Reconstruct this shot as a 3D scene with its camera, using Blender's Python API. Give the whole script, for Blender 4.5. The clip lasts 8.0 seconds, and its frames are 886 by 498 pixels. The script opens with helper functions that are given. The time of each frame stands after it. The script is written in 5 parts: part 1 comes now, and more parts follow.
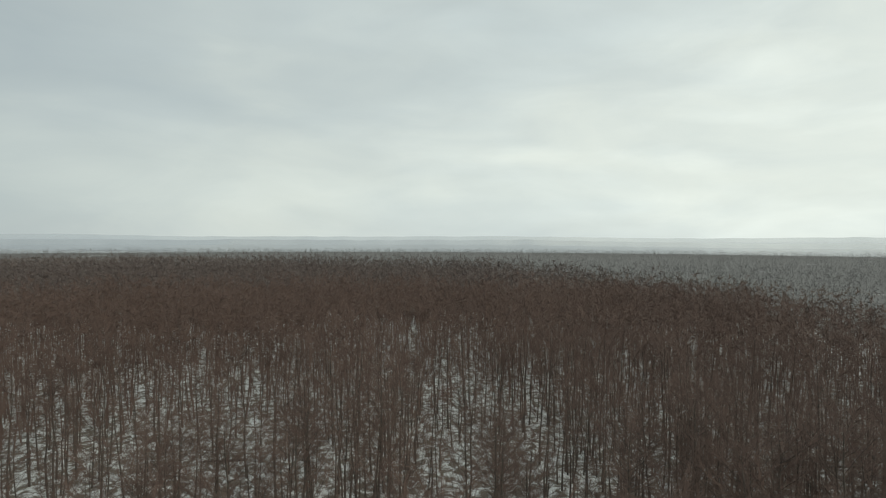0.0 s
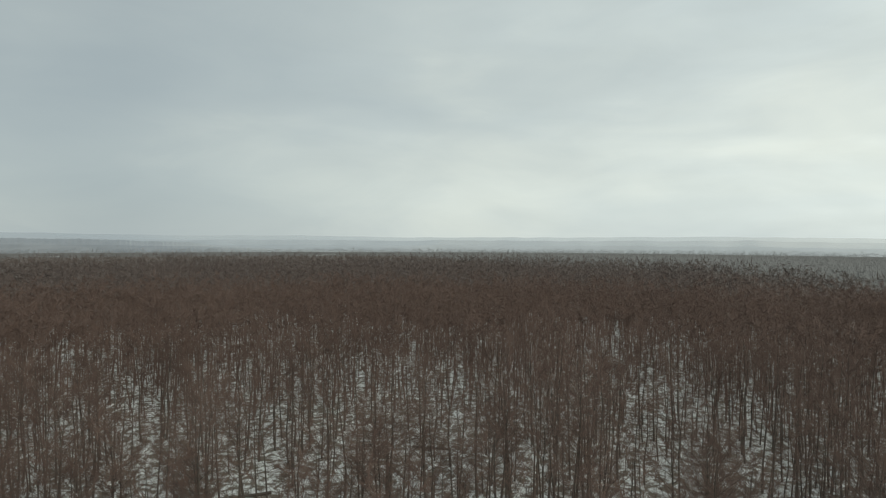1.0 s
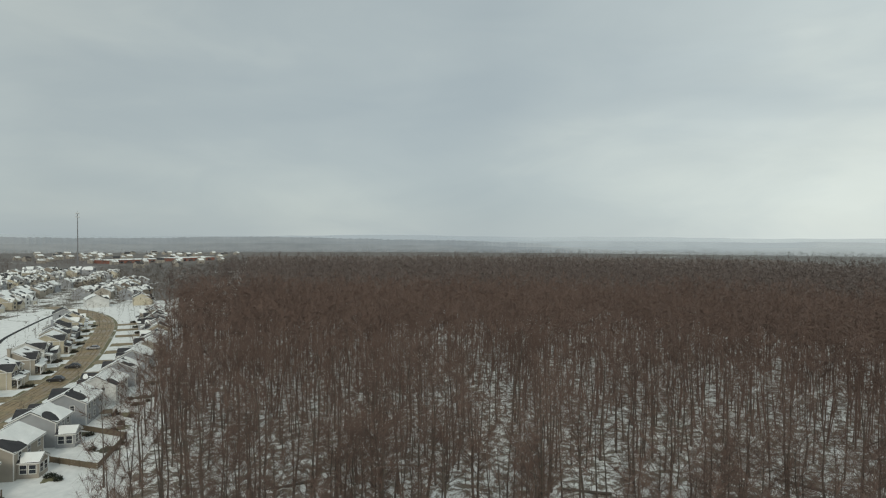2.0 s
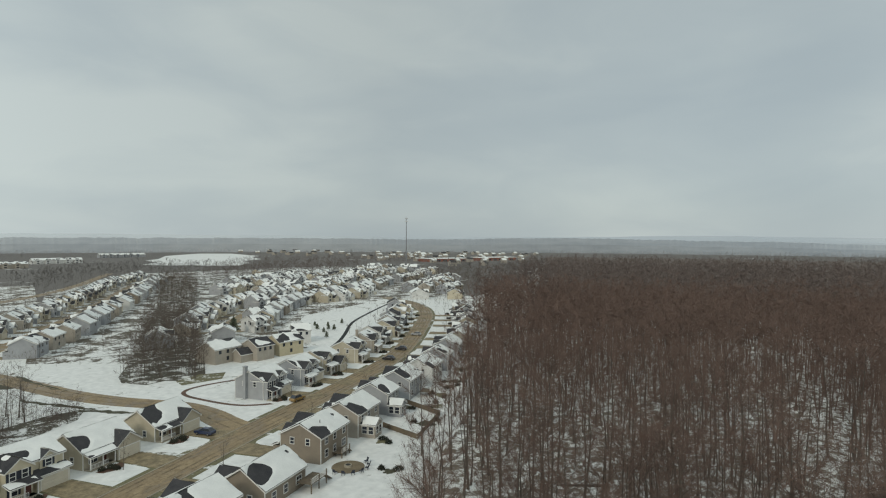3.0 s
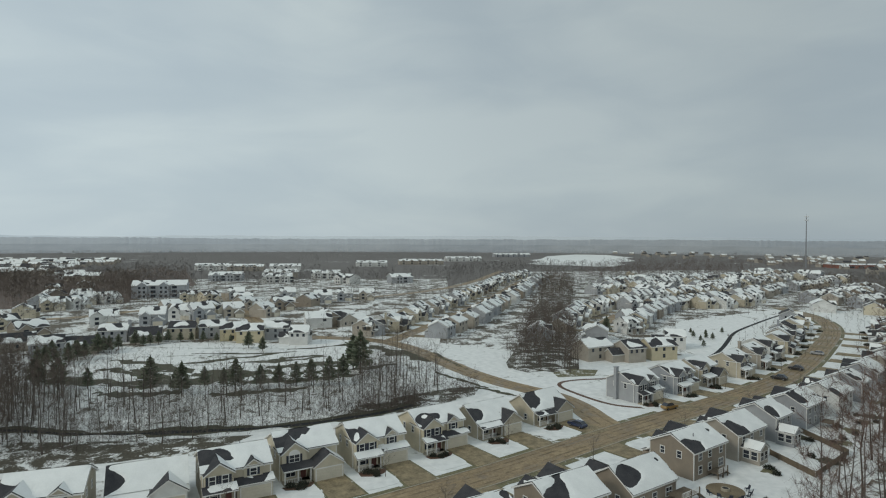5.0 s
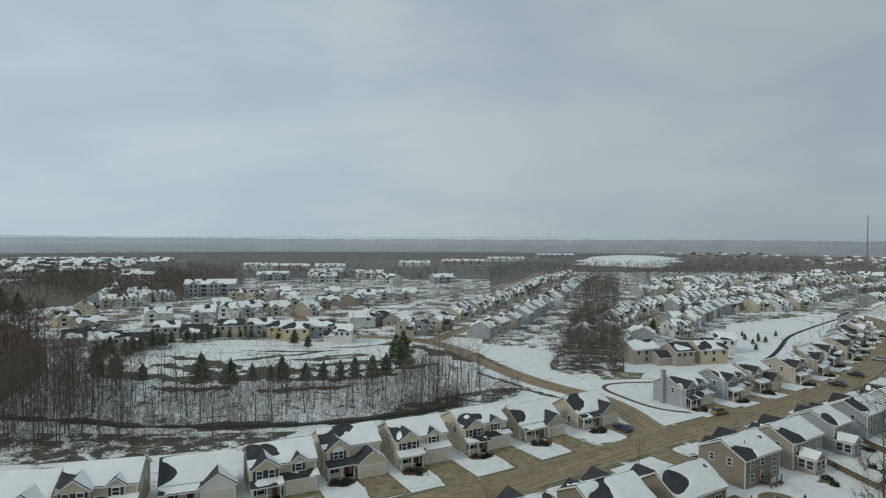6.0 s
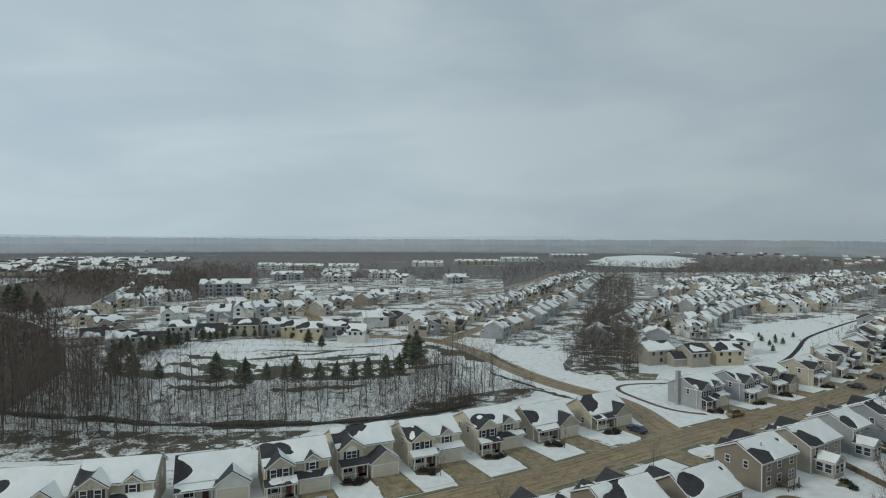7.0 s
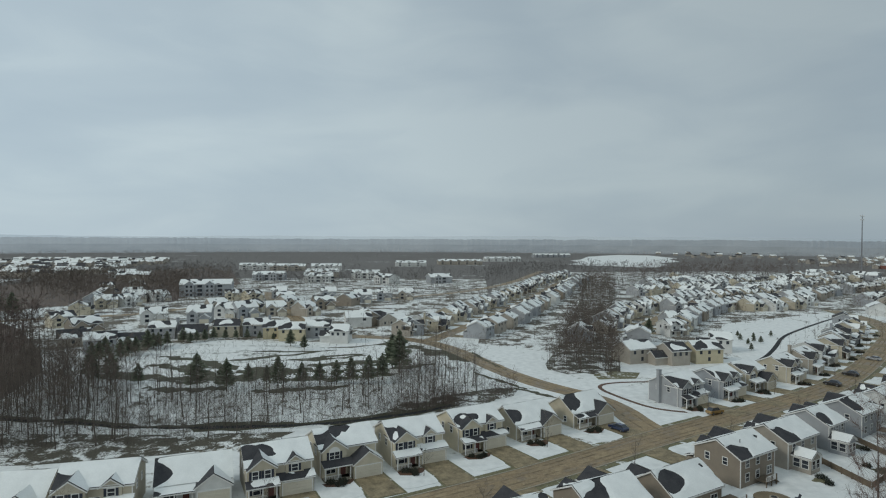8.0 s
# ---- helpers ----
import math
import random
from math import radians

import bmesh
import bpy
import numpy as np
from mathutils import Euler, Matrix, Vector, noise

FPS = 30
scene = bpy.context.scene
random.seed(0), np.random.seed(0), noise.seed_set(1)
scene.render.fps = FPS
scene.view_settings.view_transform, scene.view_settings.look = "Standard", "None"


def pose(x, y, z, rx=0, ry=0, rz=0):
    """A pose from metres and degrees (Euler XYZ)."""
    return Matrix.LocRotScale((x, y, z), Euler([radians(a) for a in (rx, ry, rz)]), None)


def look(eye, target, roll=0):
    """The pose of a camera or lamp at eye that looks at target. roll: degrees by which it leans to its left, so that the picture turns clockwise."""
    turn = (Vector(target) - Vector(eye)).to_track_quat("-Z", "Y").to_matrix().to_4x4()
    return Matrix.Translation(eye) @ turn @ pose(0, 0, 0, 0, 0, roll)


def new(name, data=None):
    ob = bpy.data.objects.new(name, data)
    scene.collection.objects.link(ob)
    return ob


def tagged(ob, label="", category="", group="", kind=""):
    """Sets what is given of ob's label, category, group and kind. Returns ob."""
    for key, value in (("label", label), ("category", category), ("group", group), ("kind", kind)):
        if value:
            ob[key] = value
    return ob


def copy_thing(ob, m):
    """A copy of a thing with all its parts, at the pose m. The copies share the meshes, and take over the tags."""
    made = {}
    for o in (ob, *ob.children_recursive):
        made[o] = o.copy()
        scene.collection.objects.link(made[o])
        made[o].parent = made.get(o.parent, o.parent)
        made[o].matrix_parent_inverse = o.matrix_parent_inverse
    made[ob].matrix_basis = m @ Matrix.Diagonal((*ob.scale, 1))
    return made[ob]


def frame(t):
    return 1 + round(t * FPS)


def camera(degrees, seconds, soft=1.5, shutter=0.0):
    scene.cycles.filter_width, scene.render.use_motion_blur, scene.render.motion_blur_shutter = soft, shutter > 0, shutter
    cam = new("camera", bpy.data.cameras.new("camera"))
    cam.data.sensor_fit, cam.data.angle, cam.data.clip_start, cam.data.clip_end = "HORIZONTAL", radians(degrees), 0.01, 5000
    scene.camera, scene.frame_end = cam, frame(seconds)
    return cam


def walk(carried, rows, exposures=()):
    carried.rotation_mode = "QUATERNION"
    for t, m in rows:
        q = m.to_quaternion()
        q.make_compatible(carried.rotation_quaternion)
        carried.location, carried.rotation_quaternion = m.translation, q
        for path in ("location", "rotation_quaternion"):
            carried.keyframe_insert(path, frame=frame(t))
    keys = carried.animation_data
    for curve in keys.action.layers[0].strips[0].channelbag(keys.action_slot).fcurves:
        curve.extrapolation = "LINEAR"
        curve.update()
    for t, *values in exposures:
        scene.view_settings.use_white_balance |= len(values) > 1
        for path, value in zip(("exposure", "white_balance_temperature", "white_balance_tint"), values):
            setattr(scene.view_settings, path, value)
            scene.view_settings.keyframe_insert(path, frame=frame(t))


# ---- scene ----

# ---------------------------------------------------------------- camera
EYE_HEIGHT = 43.0
SWING = 1.0          # the drone hovers: its camera hangs this far behind the point it turns about
YAWS = [(0.0, -119.97), (0.5, -114.56), (1.0, -100.66), (1.5, -83.89), (2.0, -68.13), (2.2, -61.99), (3.3, -32.84),
        (3.5, -28.31), (4.0, -17.85), (4.5, -10.82), (5.0, -4.98), (5.2, -3.7), (6.5, -0.01), (7.0, 0.41), (7.5, -0.78), (8.0, -1.22)]
cam = camera(73.5, 8.0, soft=1.15)


def drone(yaw):
    a = radians(yaw)
    return pose(SWING * math.sin(a), -SWING * math.cos(a), EYE_HEIGHT, 0, 0, yaw) @ pose(0, 0, 0, 90 - 0.95) @ pose(0, 0, 0, 0, 0, 0.26)


walk(cam, [(t, drone(yaw)) for t, yaw in YAWS],
     [(0.0, 0.05, 7100, 6), (1.0, 0.05, 7100, 6), (2.0, 0.1, 7050, 7), (3.5, 0.05, 7000, 7), (5.0, -0.08, 6680, 7), (6.5, -0.14, 6440, 6.5), (8.0, -0.14, 6420, 6.5)])

# ---------------------------------------------------------------- sky and sun
SUN_YAW, SUN_UP = 112.0, 32.0
SUN_XY = Vector((-math.sin(radians(SUN_YAW)), math.cos(radians(SUN_YAW))))


class Nodes:
    """Short hand for wiring a node tree."""

    def __init__(self, tree):
        self.tree = tree

    def add(self, kind, **given):
        node = self.tree.nodes.new(kind)
        for key, value in given.items():
            if key in node.inputs:
                node.inputs[key].default_value = value
        return node

    def link(self, a, b):
        self.tree.links.new(a, b)

    def mix(self, factor, a, b, how="MIX"):
        node = self.tree.nodes.new("ShaderNodeMix")
        node.data_type, node.blend_type = "RGBA", how
        for slot, value in ((0, factor), (6, a), (7, b)):
            if isinstance(value, bpy.types.NodeSocket):
                self.link(value, node.inputs[slot])
            elif slot:
                node.inputs[slot].default_value = (*value[:3], 1)
            else:
                node.inputs[slot].default_value = value
        return node.outputs[2]

    def ramp(self, factor, *stops):
        node = self.tree.nodes.new("ShaderNodeValToRGB")
        bar = node.color_ramp
        while len(bar.elements) < len(stops):
            bar.elements.new(0.5)
        for element, (at, value) in zip(bar.elements, stops):
            element.position = at
            element.color = (*value, 1) if isinstance(value, tuple) else (value, value, value, 1)
        self.link(factor, node.inputs[0])
        return node.outputs[0]

    def math(self, how, a, b=0.0):
        node = self.tree.nodes.new("ShaderNodeMath")
        node.operation = how
        for slot, value in ((0, a), (1, b)):
            if isinstance(value, bpy.types.NodeSocket):
                self.link(value, node.inputs[slot])
            else:
                node.inputs[slot].default_value = value
        return node.outputs[0]

    def noise(self, where, scale, detail=4.0, rough=0.55, warp=0.0):
        node = self.tree.nodes.new("ShaderNodeTexNoise")
        node.inputs["Scale"].default_value = scale
        node.inputs["Detail"].default_value = detail
        node.inputs["Roughness"].default_value = rough
        node.inputs["Distortion"].default_value = warp
        self.link(where, node.inputs["Vector"])
        return node.outputs["Fac"]


def make_sky():
    world = bpy.data.worlds.new("sky")
    scene.world = world
    world.use_nodes = True
    world.node_tree.nodes.clear()
    n = Nodes(world.node_tree)
    clear = n.add("ShaderNodeTexSky")
    clear.sky_type, clear.sun_disc = "NISHITA", False
    clear.sun_elevation, clear.sun_rotation = radians(SUN_UP), radians(-SUN_YAW)
    where = n.add("ShaderNodeTexCoord").outputs["Generated"]
    split = n.add("ShaderNodeSeparateXYZ")
    n.link(where, split.inputs[0])
    # flat-bottomed cloud: the pattern is pressed towards the horizon
    squash = n.add("ShaderNodeMapping")
    squash.inputs["Scale"].default_value = (1.0, 1.0, 3.2)
    n.link(where, squash.inputs["Vector"])
    broad = n.noise(squash.outputs[0], 1.3, 3.0, 0.5, 0.4)
    lumps = n.noise(squash.outputs[0], 4.2, 6.0, 0.55, 0.5)
    cover = n.math("ADD", n.math("MULTIPLY", broad, 0.74), n.math("MULTIPLY", lumps, 0.26))
    grey = n.ramp(cover, (0.36, (0.385, 0.465, 0.535)), (0.50, (0.428, 0.508, 0.57)), (0.64, (0.51, 0.588, 0.632)))
    # thinner cloud away from the houses lets more light through
    side = n.add("ShaderNodeVectorMath")
    side.operation = "DOT_PRODUCT"
    side.inputs[1].default_value = (0.30, -0.95, 0.0)
    n.link(where, side.inputs[0])
    thin = n.ramp(side.outputs["Value"], (0.0, 0.0), (0.3, 0.25), (0.74, 0.6), (1.0, 1.0))
    grey = n.mix(thin, grey, n.mix(1.0, grey, (1.68, 1.60, 1.50), "MULTIPLY"))
    puffs = n.math("MULTIPLY", thin, n.ramp(n.noise(squash.outputs[0], 3.1, 7.0, 0.5, 0.25), (0.42, 0.0), (0.66, 1.0)))
    grey = n.mix(puffs, grey, n.mix(1.0, grey, (1.16, 1.16, 1.16), "MULTIPLY"))
    # the cloud is lighter on the sun's side
    sunward = n.add("ShaderNodeVectorMath")
    sunward.operation = "DOT_PRODUCT"
    sunward.inputs[1].default_value = (-0.77, 0.64, 0.0)
    n.link(where, sunward.inputs[0])
    span = n.math("ADD", n.math("MULTIPLY", sunward.outputs["Value"], 0.5), 0.5)
    grey = n.mix(1.0, grey, n.ramp(span, (0.0, 1.0), (0.32, 0.97), (0.55, 0.89), (0.75, 1.02), (1.0, 1.32)), "MULTIPLY")
    # an overcast sky is brightest overhead
    lift = n.ramp(split.outputs["Z"], (0.0, 1.0), (0.38, 0.97), (0.75, 1.1), (1.0, 1.2))
    grey = n.mix(1.0, grey, lift, "MULTIPLY")
    cloudy = n.add("ShaderNodeBackground", Strength=1.0)
    n.link(grey, cloudy.inputs["Color"])
    blue = n.add("ShaderNodeBackground", Strength=0.05)
    n.link(clear.outputs[0], blue.inputs["Color"])
    both = n.add("ShaderNodeMixShader")
    both.inputs[0].default_value = 0.9
    n.link(blue.outputs[0], both.inputs[1])
    n.link(cloudy.outputs[0], both.inputs[2])
    n.link(both.outputs[0], n.add("ShaderNodeOutputWorld").inputs["Surface"])


make_sky()
sun_data = bpy.data.lights.new("sun", "SUN")
sun_data.energy, sun_data.angle, sun_data.color = 1.0, radians(14), (1.0, 0.96, 0.88)
sun = new("sun", sun_data)
sun.matrix_world = look((SUN_XY.x * 200, SUN_XY.y * 200, 200 * math.tan(radians(SUN_UP))), (0, 0, 0))


# ---------------------------------------------------------------- materials
def material(name, paint):
    """A node material; paint(nodes, where) returns colour, roughness and a height for the bump (or None)."""
    mat = bpy.data.materials.new(name)
    mat.use_nodes = True
    mat.node_tree.nodes.clear()
    n = Nodes(mat.node_tree)
    where = n.add("ShaderNodeTexCoord").outputs["Object"]
    body = n.add("ShaderNodeBsdfPrincipled")
    out = n.add("ShaderNodeOutputMaterial")
    n.link(body.outputs[0], out.inputs["Surface"])
    colour, rough, height, depth = paint(n, where, body)
    if isinstance(colour, bpy.types.NodeSocket):
        n.link(colour, body.inputs["Base Color"])
    else:
        body.inputs["Base Color"].default_value = (*colour, 1)
    if isinstance(rough, bpy.types.NodeSocket):
        n.link(rough, body.inputs["Roughness"])
    else:
        body.inputs["Roughness"].default_value = rough
    if height is not None:
        bump = n.add("ShaderNodeBump", Strength=0.6, Distance=depth)
        n.link(height, bump.inputs["Height"])
        n.link(bump.outputs[0], body.inputs["Normal"])
    return mat


def place(n):
    """The place in the world, so that sheets share one pattern."""
    return n.add("ShaderNodeNewGeometry").outputs["Position"]


def wash(colour, amount=0.12, scale=0.35, rough=0.8, fine=6.0, depth=0.01):
    """A plain surface with stains at two scales."""
    def paint(n, where, body):
        p = place(n)
        stains = n.noise(p, scale, 5.0)
        grain = n.noise(p, fine, 3.0)
        dark = tuple(c * (1 - 2 * amount) for c in colour)
        light = tuple(min(1, c * (1 + amount)) for c in colour)
        both = n.math("ADD", n.math("MULTIPLY", stains, 0.65), n.math("MULTIPLY", grain, 0.35))
        return n.ramp(both, (0.32, dark), (0.68, light)), rough, grain, depth
    return paint


def siding(colour):
    """Lapped vinyl boards: 0.2 m courses with a shadow line painted into the colour."""
    def paint(n, where, body):
        split = n.add("ShaderNodeSeparateXYZ")
        n.link(where, split.inputs[0])
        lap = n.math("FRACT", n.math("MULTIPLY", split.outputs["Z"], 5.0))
        stains = n.noise(place(n), 0.5, 5.0)
        own = n.add("ShaderNodeObjectInfo").outputs["Random"]
        tone = n.ramp(stains, (0.3, tuple(c * 0.84 for c in colour)), (0.7, tuple(min(1, c * 1.06) for c in colour)))
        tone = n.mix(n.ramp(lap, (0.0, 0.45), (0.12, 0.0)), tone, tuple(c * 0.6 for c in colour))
        tone = n.mix(n.math("MULTIPLY", own, 0.2), tone, (0.42, 0.40, 0.37))
        return tone, 0.62, lap, 0.02
    return paint


def shingle(n, where, body):
    p = place(n)
    grain = n.noise(p, 9.0, 4.0)
    stains = n.noise(p, 0.6, 4.0)
    both = n.math("ADD", n.math("MULTIPLY", grain, 0.5), n.math("MULTIPLY", stains, 0.5))
    return n.ramp(both, (0.35, (0.022, 0.023, 0.028)), (0.65, (0.06, 0.058, 0.06))), 0.9, grain, 0.02


def snow(n, where, body):
    p = place(n)
    soft = n.noise(p, 0.45, 4.0)
    fine = n.noise(p, 5.0, 4.0)
    both = n.math("ADD", n.math("MULTIPLY", soft, 0.6), n.math("MULTIPLY", fine, 0.4))
    return n.ramp(both, (0.32, (0.70, 0.71, 0.69)), (0.62, (0.81, 0.82, 0.795))), 0.75, both, 0.08


def thawing(bare, cover, scale, dark=0.5, stretch=1.0):
    """Snow lying over dead grass or litter, which shows through in patches; cover is the share of snow."""
    def paint(n, where, body):
        p = place(n)
        soft = n.noise(p, 0.5, 4.0)
        white = n.ramp(soft, (0.3, (0.64, 0.65, 0.63)), (0.65, (0.785, 0.79, 0.765)))
        litter = n.ramp(n.noise(p, 2.2, 5.0), (0.3, tuple(c * dark for c in bare)), (0.7, bare))
        lie = n.add("ShaderNodeMapping")
        lie.inputs["Scale"].default_value = (1 / stretch, stretch, 1.0)
        n.link(p, lie.inputs["Vector"])
        broad = n.noise(lie.outputs[0], scale, 6.0, 0.62, 0.8)
        near = n.noise(p, scale * 9, 4.0, 0.6)
        mask = n.math("ADD", n.math("MULTIPLY", broad, 0.68), n.math("MULTIPLY", near, 0.32))
        edge = 0.5 + (0.5 - cover) * 0.42
        return n.mix(n.ramp(mask, (edge - 0.025, 0.0), (edge + 0.03, 1.0)), litter, white), 0.85, mask, 0.25
    return paint


def asphalt(n, where, body):
    p = place(n)
    wet = n.noise(p, 0.16, 5.0, 0.6, 0.6)
    grain = n.noise(p, 3.0, 4.0)
    worn = n.noise(p, 0.75, 6.0, 0.65, 1.2)
    both = n.math("ADD", n.math("MULTIPLY", wet, 0.45), n.math("ADD", n.math("MULTIPLY", worn, 0.35), n.math("MULTIPLY", grain, 0.2)))
    return n.ramp(both, (0.40, (0.135, 0.092, 0.046)), (0.5, (0.235, 0.168, 0.090)), (0.60, (0.34, 0.26, 0.155))), n.ramp(wet, (0.4, 0.35), (0.6, 0.75)), grain, 0.01


def bark(n, where, body):
    p = place(n)
    grain = n.noise(p, 1.6, 3.0)
    own = n.add("ShaderNodeNewGeometry").outputs["Random Per Island"]
    tone = n.ramp(grain, (0.35, (0.078, 0.062, 0.052)), (0.65, (0.15, 0.124, 0.104)))
    return n.mix(n.math("MULTIPLY", own, 0.5), tone, (0.09, 0.075, 0.06)), 0.9, None, 0


def twigs(low, high):
    def paint(n, where, body):
        broad = n.noise(place(n), 0.035, 4.0)
        own = n.add("ShaderNodeNewGeometry").outputs["Random Per Island"]
        both = n.math("ADD", n.math("MULTIPLY", broad, 0.72), n.math("MULTIPLY", own, 0.28))
        # round twigs catch the sky's light from above whichever way the blade is turned
        up = n.add("ShaderNodeCombineXYZ", Z=0.8)
        turn = n.add("ShaderNodeVectorMath")
        turn.operation = "MULTIPLY_ADD"
        turn.inputs[1].default_value = (0.45, 0.45, 0.45)
        n.link(n.add("ShaderNodeNewGeometry").outputs["Normal"], turn.inputs[0])
        n.link(up.outputs[0], turn.inputs[2])
        n.link(turn.outputs[0], body.inputs["Normal"])
        dim = 0.8
        return n.ramp(both, (0.3, tuple(c * dim for c in low)), (0.7, tuple(c * dim for c in high))), 0.9, None, 0
    return paint


def needles(n, where, body):
    own = n.add("ShaderNodeNewGeometry").outputs["Random Per Island"]
    return n.ramp(own, (0.0, (0.075, 0.094, 0.062)), (0.7, (0.16, 0.182, 0.118)), (1.0, (0.29, 0.30, 0.23))), 0.85, None, 0


def glass(n, where, body):
    body.inputs["Specular IOR Level"].default_value = 0.7
    return (0.03, 0.035, 0.045), 0.08, None, 0


def lacquer(colour):
    def paint(n, where, body):
        body.inputs["Coat Weight"].default_value = 0.6
        grime = n.noise(place(n), 1.5, 4.0)
        return n.ramp(grime, (0.35, tuple(c * 0.7 for c in colour)), (0.7, colour)), 0.35, None, 0
    return paint


def metal(n, where, body):
    body.inputs["Metallic"].default_value = 0.8
    return n.ramp(n.noise(place(n), 0.8, 4.0), (0.3, (0.22, 0.22, 0.23)), (0.7, (0.36, 0.36, 0.37))), 0.55, None, 0


M = {
    "snow": material("snow", snow),
    "ground": material("snowy_ground", thawing((0.16, 0.138, 0.085), 0.80, 0.075)),
    "meadow": material("snowy_meadow", thawing((0.12, 0.12, 0.07), 0.76, 0.055, 0.5, 2.6)),
    "lawn": material("snowy_lawn", thawing((0.20, 0.175, 0.09), 0.95, 0.14)),
    "verge": material("thawed_verge", thawing((0.20, 0.185, 0.10), 0.30, 0.10)),
    "estate": material("estate_ground", thawing((0.14, 0.118, 0.085), 0.5, 0.09)),
    "left_estate": material("far_estate_ground", thawing((0.16, 0.135, 0.098), 0.5, 0.07)),
    "litter": material("leaf_litter", thawing((0.20, 0.16, 0.122), 0.50, 0.5)),
    "dead_grass": material("dead_grass", thawing((0.082, 0.078, 0.043), 0.22, 0.3)),
    "deep_litter": material("deep_leaf_litter", thawing((0.17, 0.125, 0.098), 0.2, 0.2)),
    "scrub": material("scrub_floor", thawing((0.15, 0.13, 0.095), 0.66, 0.22)),
    "brush_floor": material("brush_litter", thawing((0.10, 0.088, 0.06), 0.42, 0.2)),
    "soil": material("bare_soil", wash((0.13, 0.072, 0.046), 0.25)),
    "asphalt": material("wet_asphalt", asphalt),
    "dry_asphalt": material("worn_asphalt", wash((0.275, 0.205, 0.122), 0.35, 0.3, 0.85, 2.0)),
    "concrete": material("damp_concrete", wash((0.27, 0.215, 0.128), 0.3, 0.55, 0.8, 2.5)),
    "kerb": material("kerb_concrete", wash((0.36, 0.32, 0.25), 0.15)),
    "shingle": material("dark_shingle", shingle),
    "trim": material("white_trim", wash((0.72, 0.71, 0.68), 0.06)),
    "door": material("garage_door_paint", wash((0.62, 0.57, 0.47), 0.08)),
    "front_door": material("front_door_paint", wash((0.13, 0.05, 0.04), 0.1)),
    "shutter": material("shutter_paint", wash((0.03, 0.035, 0.05), 0.15)),
    "brick": material("brown_brick", wash((0.24, 0.16, 0.12), 0.25, 0.8, 8.0)),
    "red_brick": material("red_brick", wash((0.27, 0.11, 0.08), 0.2, 0.3, 0.85)),
    "glass": material("window_glass", glass),
    "bark": material("bark", bark),
    "twig": material("red_brown_twigs", twigs((0.152, 0.094, 0.072), (0.238, 0.154, 0.121))),
    "wood_twig": material("dark_brown_twigs", twigs((0.098, 0.067, 0.054), (0.158, 0.110, 0.089))),
    "copse_twig": material("brown_copse_twigs", twigs((0.125, 0.095, 0.076), (0.2, 0.155, 0.122))),
    "grey_twig": material("grey_brown_twigs", twigs((0.14, 0.117, 0.097), (0.225, 0.187, 0.152))),
    # far, hazy, misty and pale twigs have the haze of distance mixed into their colour
    "far_haze_twig": material("distant_woods", twigs((0.15, 0.139, 0.13), (0.245, 0.23, 0.216))),
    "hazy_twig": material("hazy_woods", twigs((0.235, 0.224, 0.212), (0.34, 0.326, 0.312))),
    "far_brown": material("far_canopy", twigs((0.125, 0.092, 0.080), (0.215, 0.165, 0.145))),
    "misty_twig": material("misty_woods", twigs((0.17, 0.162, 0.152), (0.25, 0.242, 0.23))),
    "pale_haze_twig": material("pale_woods", twigs((0.235, 0.23, 0.22), (0.315, 0.308, 0.297))),
    "needle": material("conifer_needles", needles),
    "shrub": material("shrub_leaves", twigs((0.02, 0.03, 0.018), (0.07, 0.065, 0.04))),
    "wood": material("weathered_fence", wash((0.16, 0.125, 0.085), 0.25)),
    "water": material("dark_stream", wash((0.022, 0.024, 0.026), 0.2, 0.4, 2.0, 0.0)),
    "metal": material("galvanised_steel", metal),
    "tyre": material("tyre_rubber", wash((0.02, 0.02, 0.02), 0.1)),
    # the three hill tones carry the haze of distance in their colour
    "mist_hill": material("distant_hills", wash((0.34, 0.355, 0.36), 0.10, 0.004, 0.03, 0.0)),
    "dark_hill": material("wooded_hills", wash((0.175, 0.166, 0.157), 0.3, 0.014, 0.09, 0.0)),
    # both far floors: litter colour greyed to include haze
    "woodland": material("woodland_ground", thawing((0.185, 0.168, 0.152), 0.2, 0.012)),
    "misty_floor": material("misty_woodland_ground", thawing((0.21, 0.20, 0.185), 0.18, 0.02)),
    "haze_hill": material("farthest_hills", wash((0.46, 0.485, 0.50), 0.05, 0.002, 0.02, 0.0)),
    "stone": material("patio_stone", wash((0.20, 0.155, 0.095), 0.25)),
}
PAINTS = {"cream": (0.60, 0.535, 0.40), "beige": (0.48, 0.425, 0.32), "taupe": (0.25, 0.205, 0.155), "grey": (0.33, 0.345, 0.365),
          "white": (0.66, 0.66, 0.64), "yellow": (0.56, 0.48, 0.31), "tan": (0.37, 0.33, 0.275)}
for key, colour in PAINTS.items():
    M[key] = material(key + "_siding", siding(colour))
for key, colour in {"blue": (0.02, 0.035, 0.09), "red": (0.22, 0.03, 0.03), "silver": (0.45, 0.46, 0.48), "gold": (0.33, 0.20, 0.06), "black": (0.015, 0.015, 0.018)}.items():
    M["car_" + key] = material(key + "_car_paint", lacquer(colour))


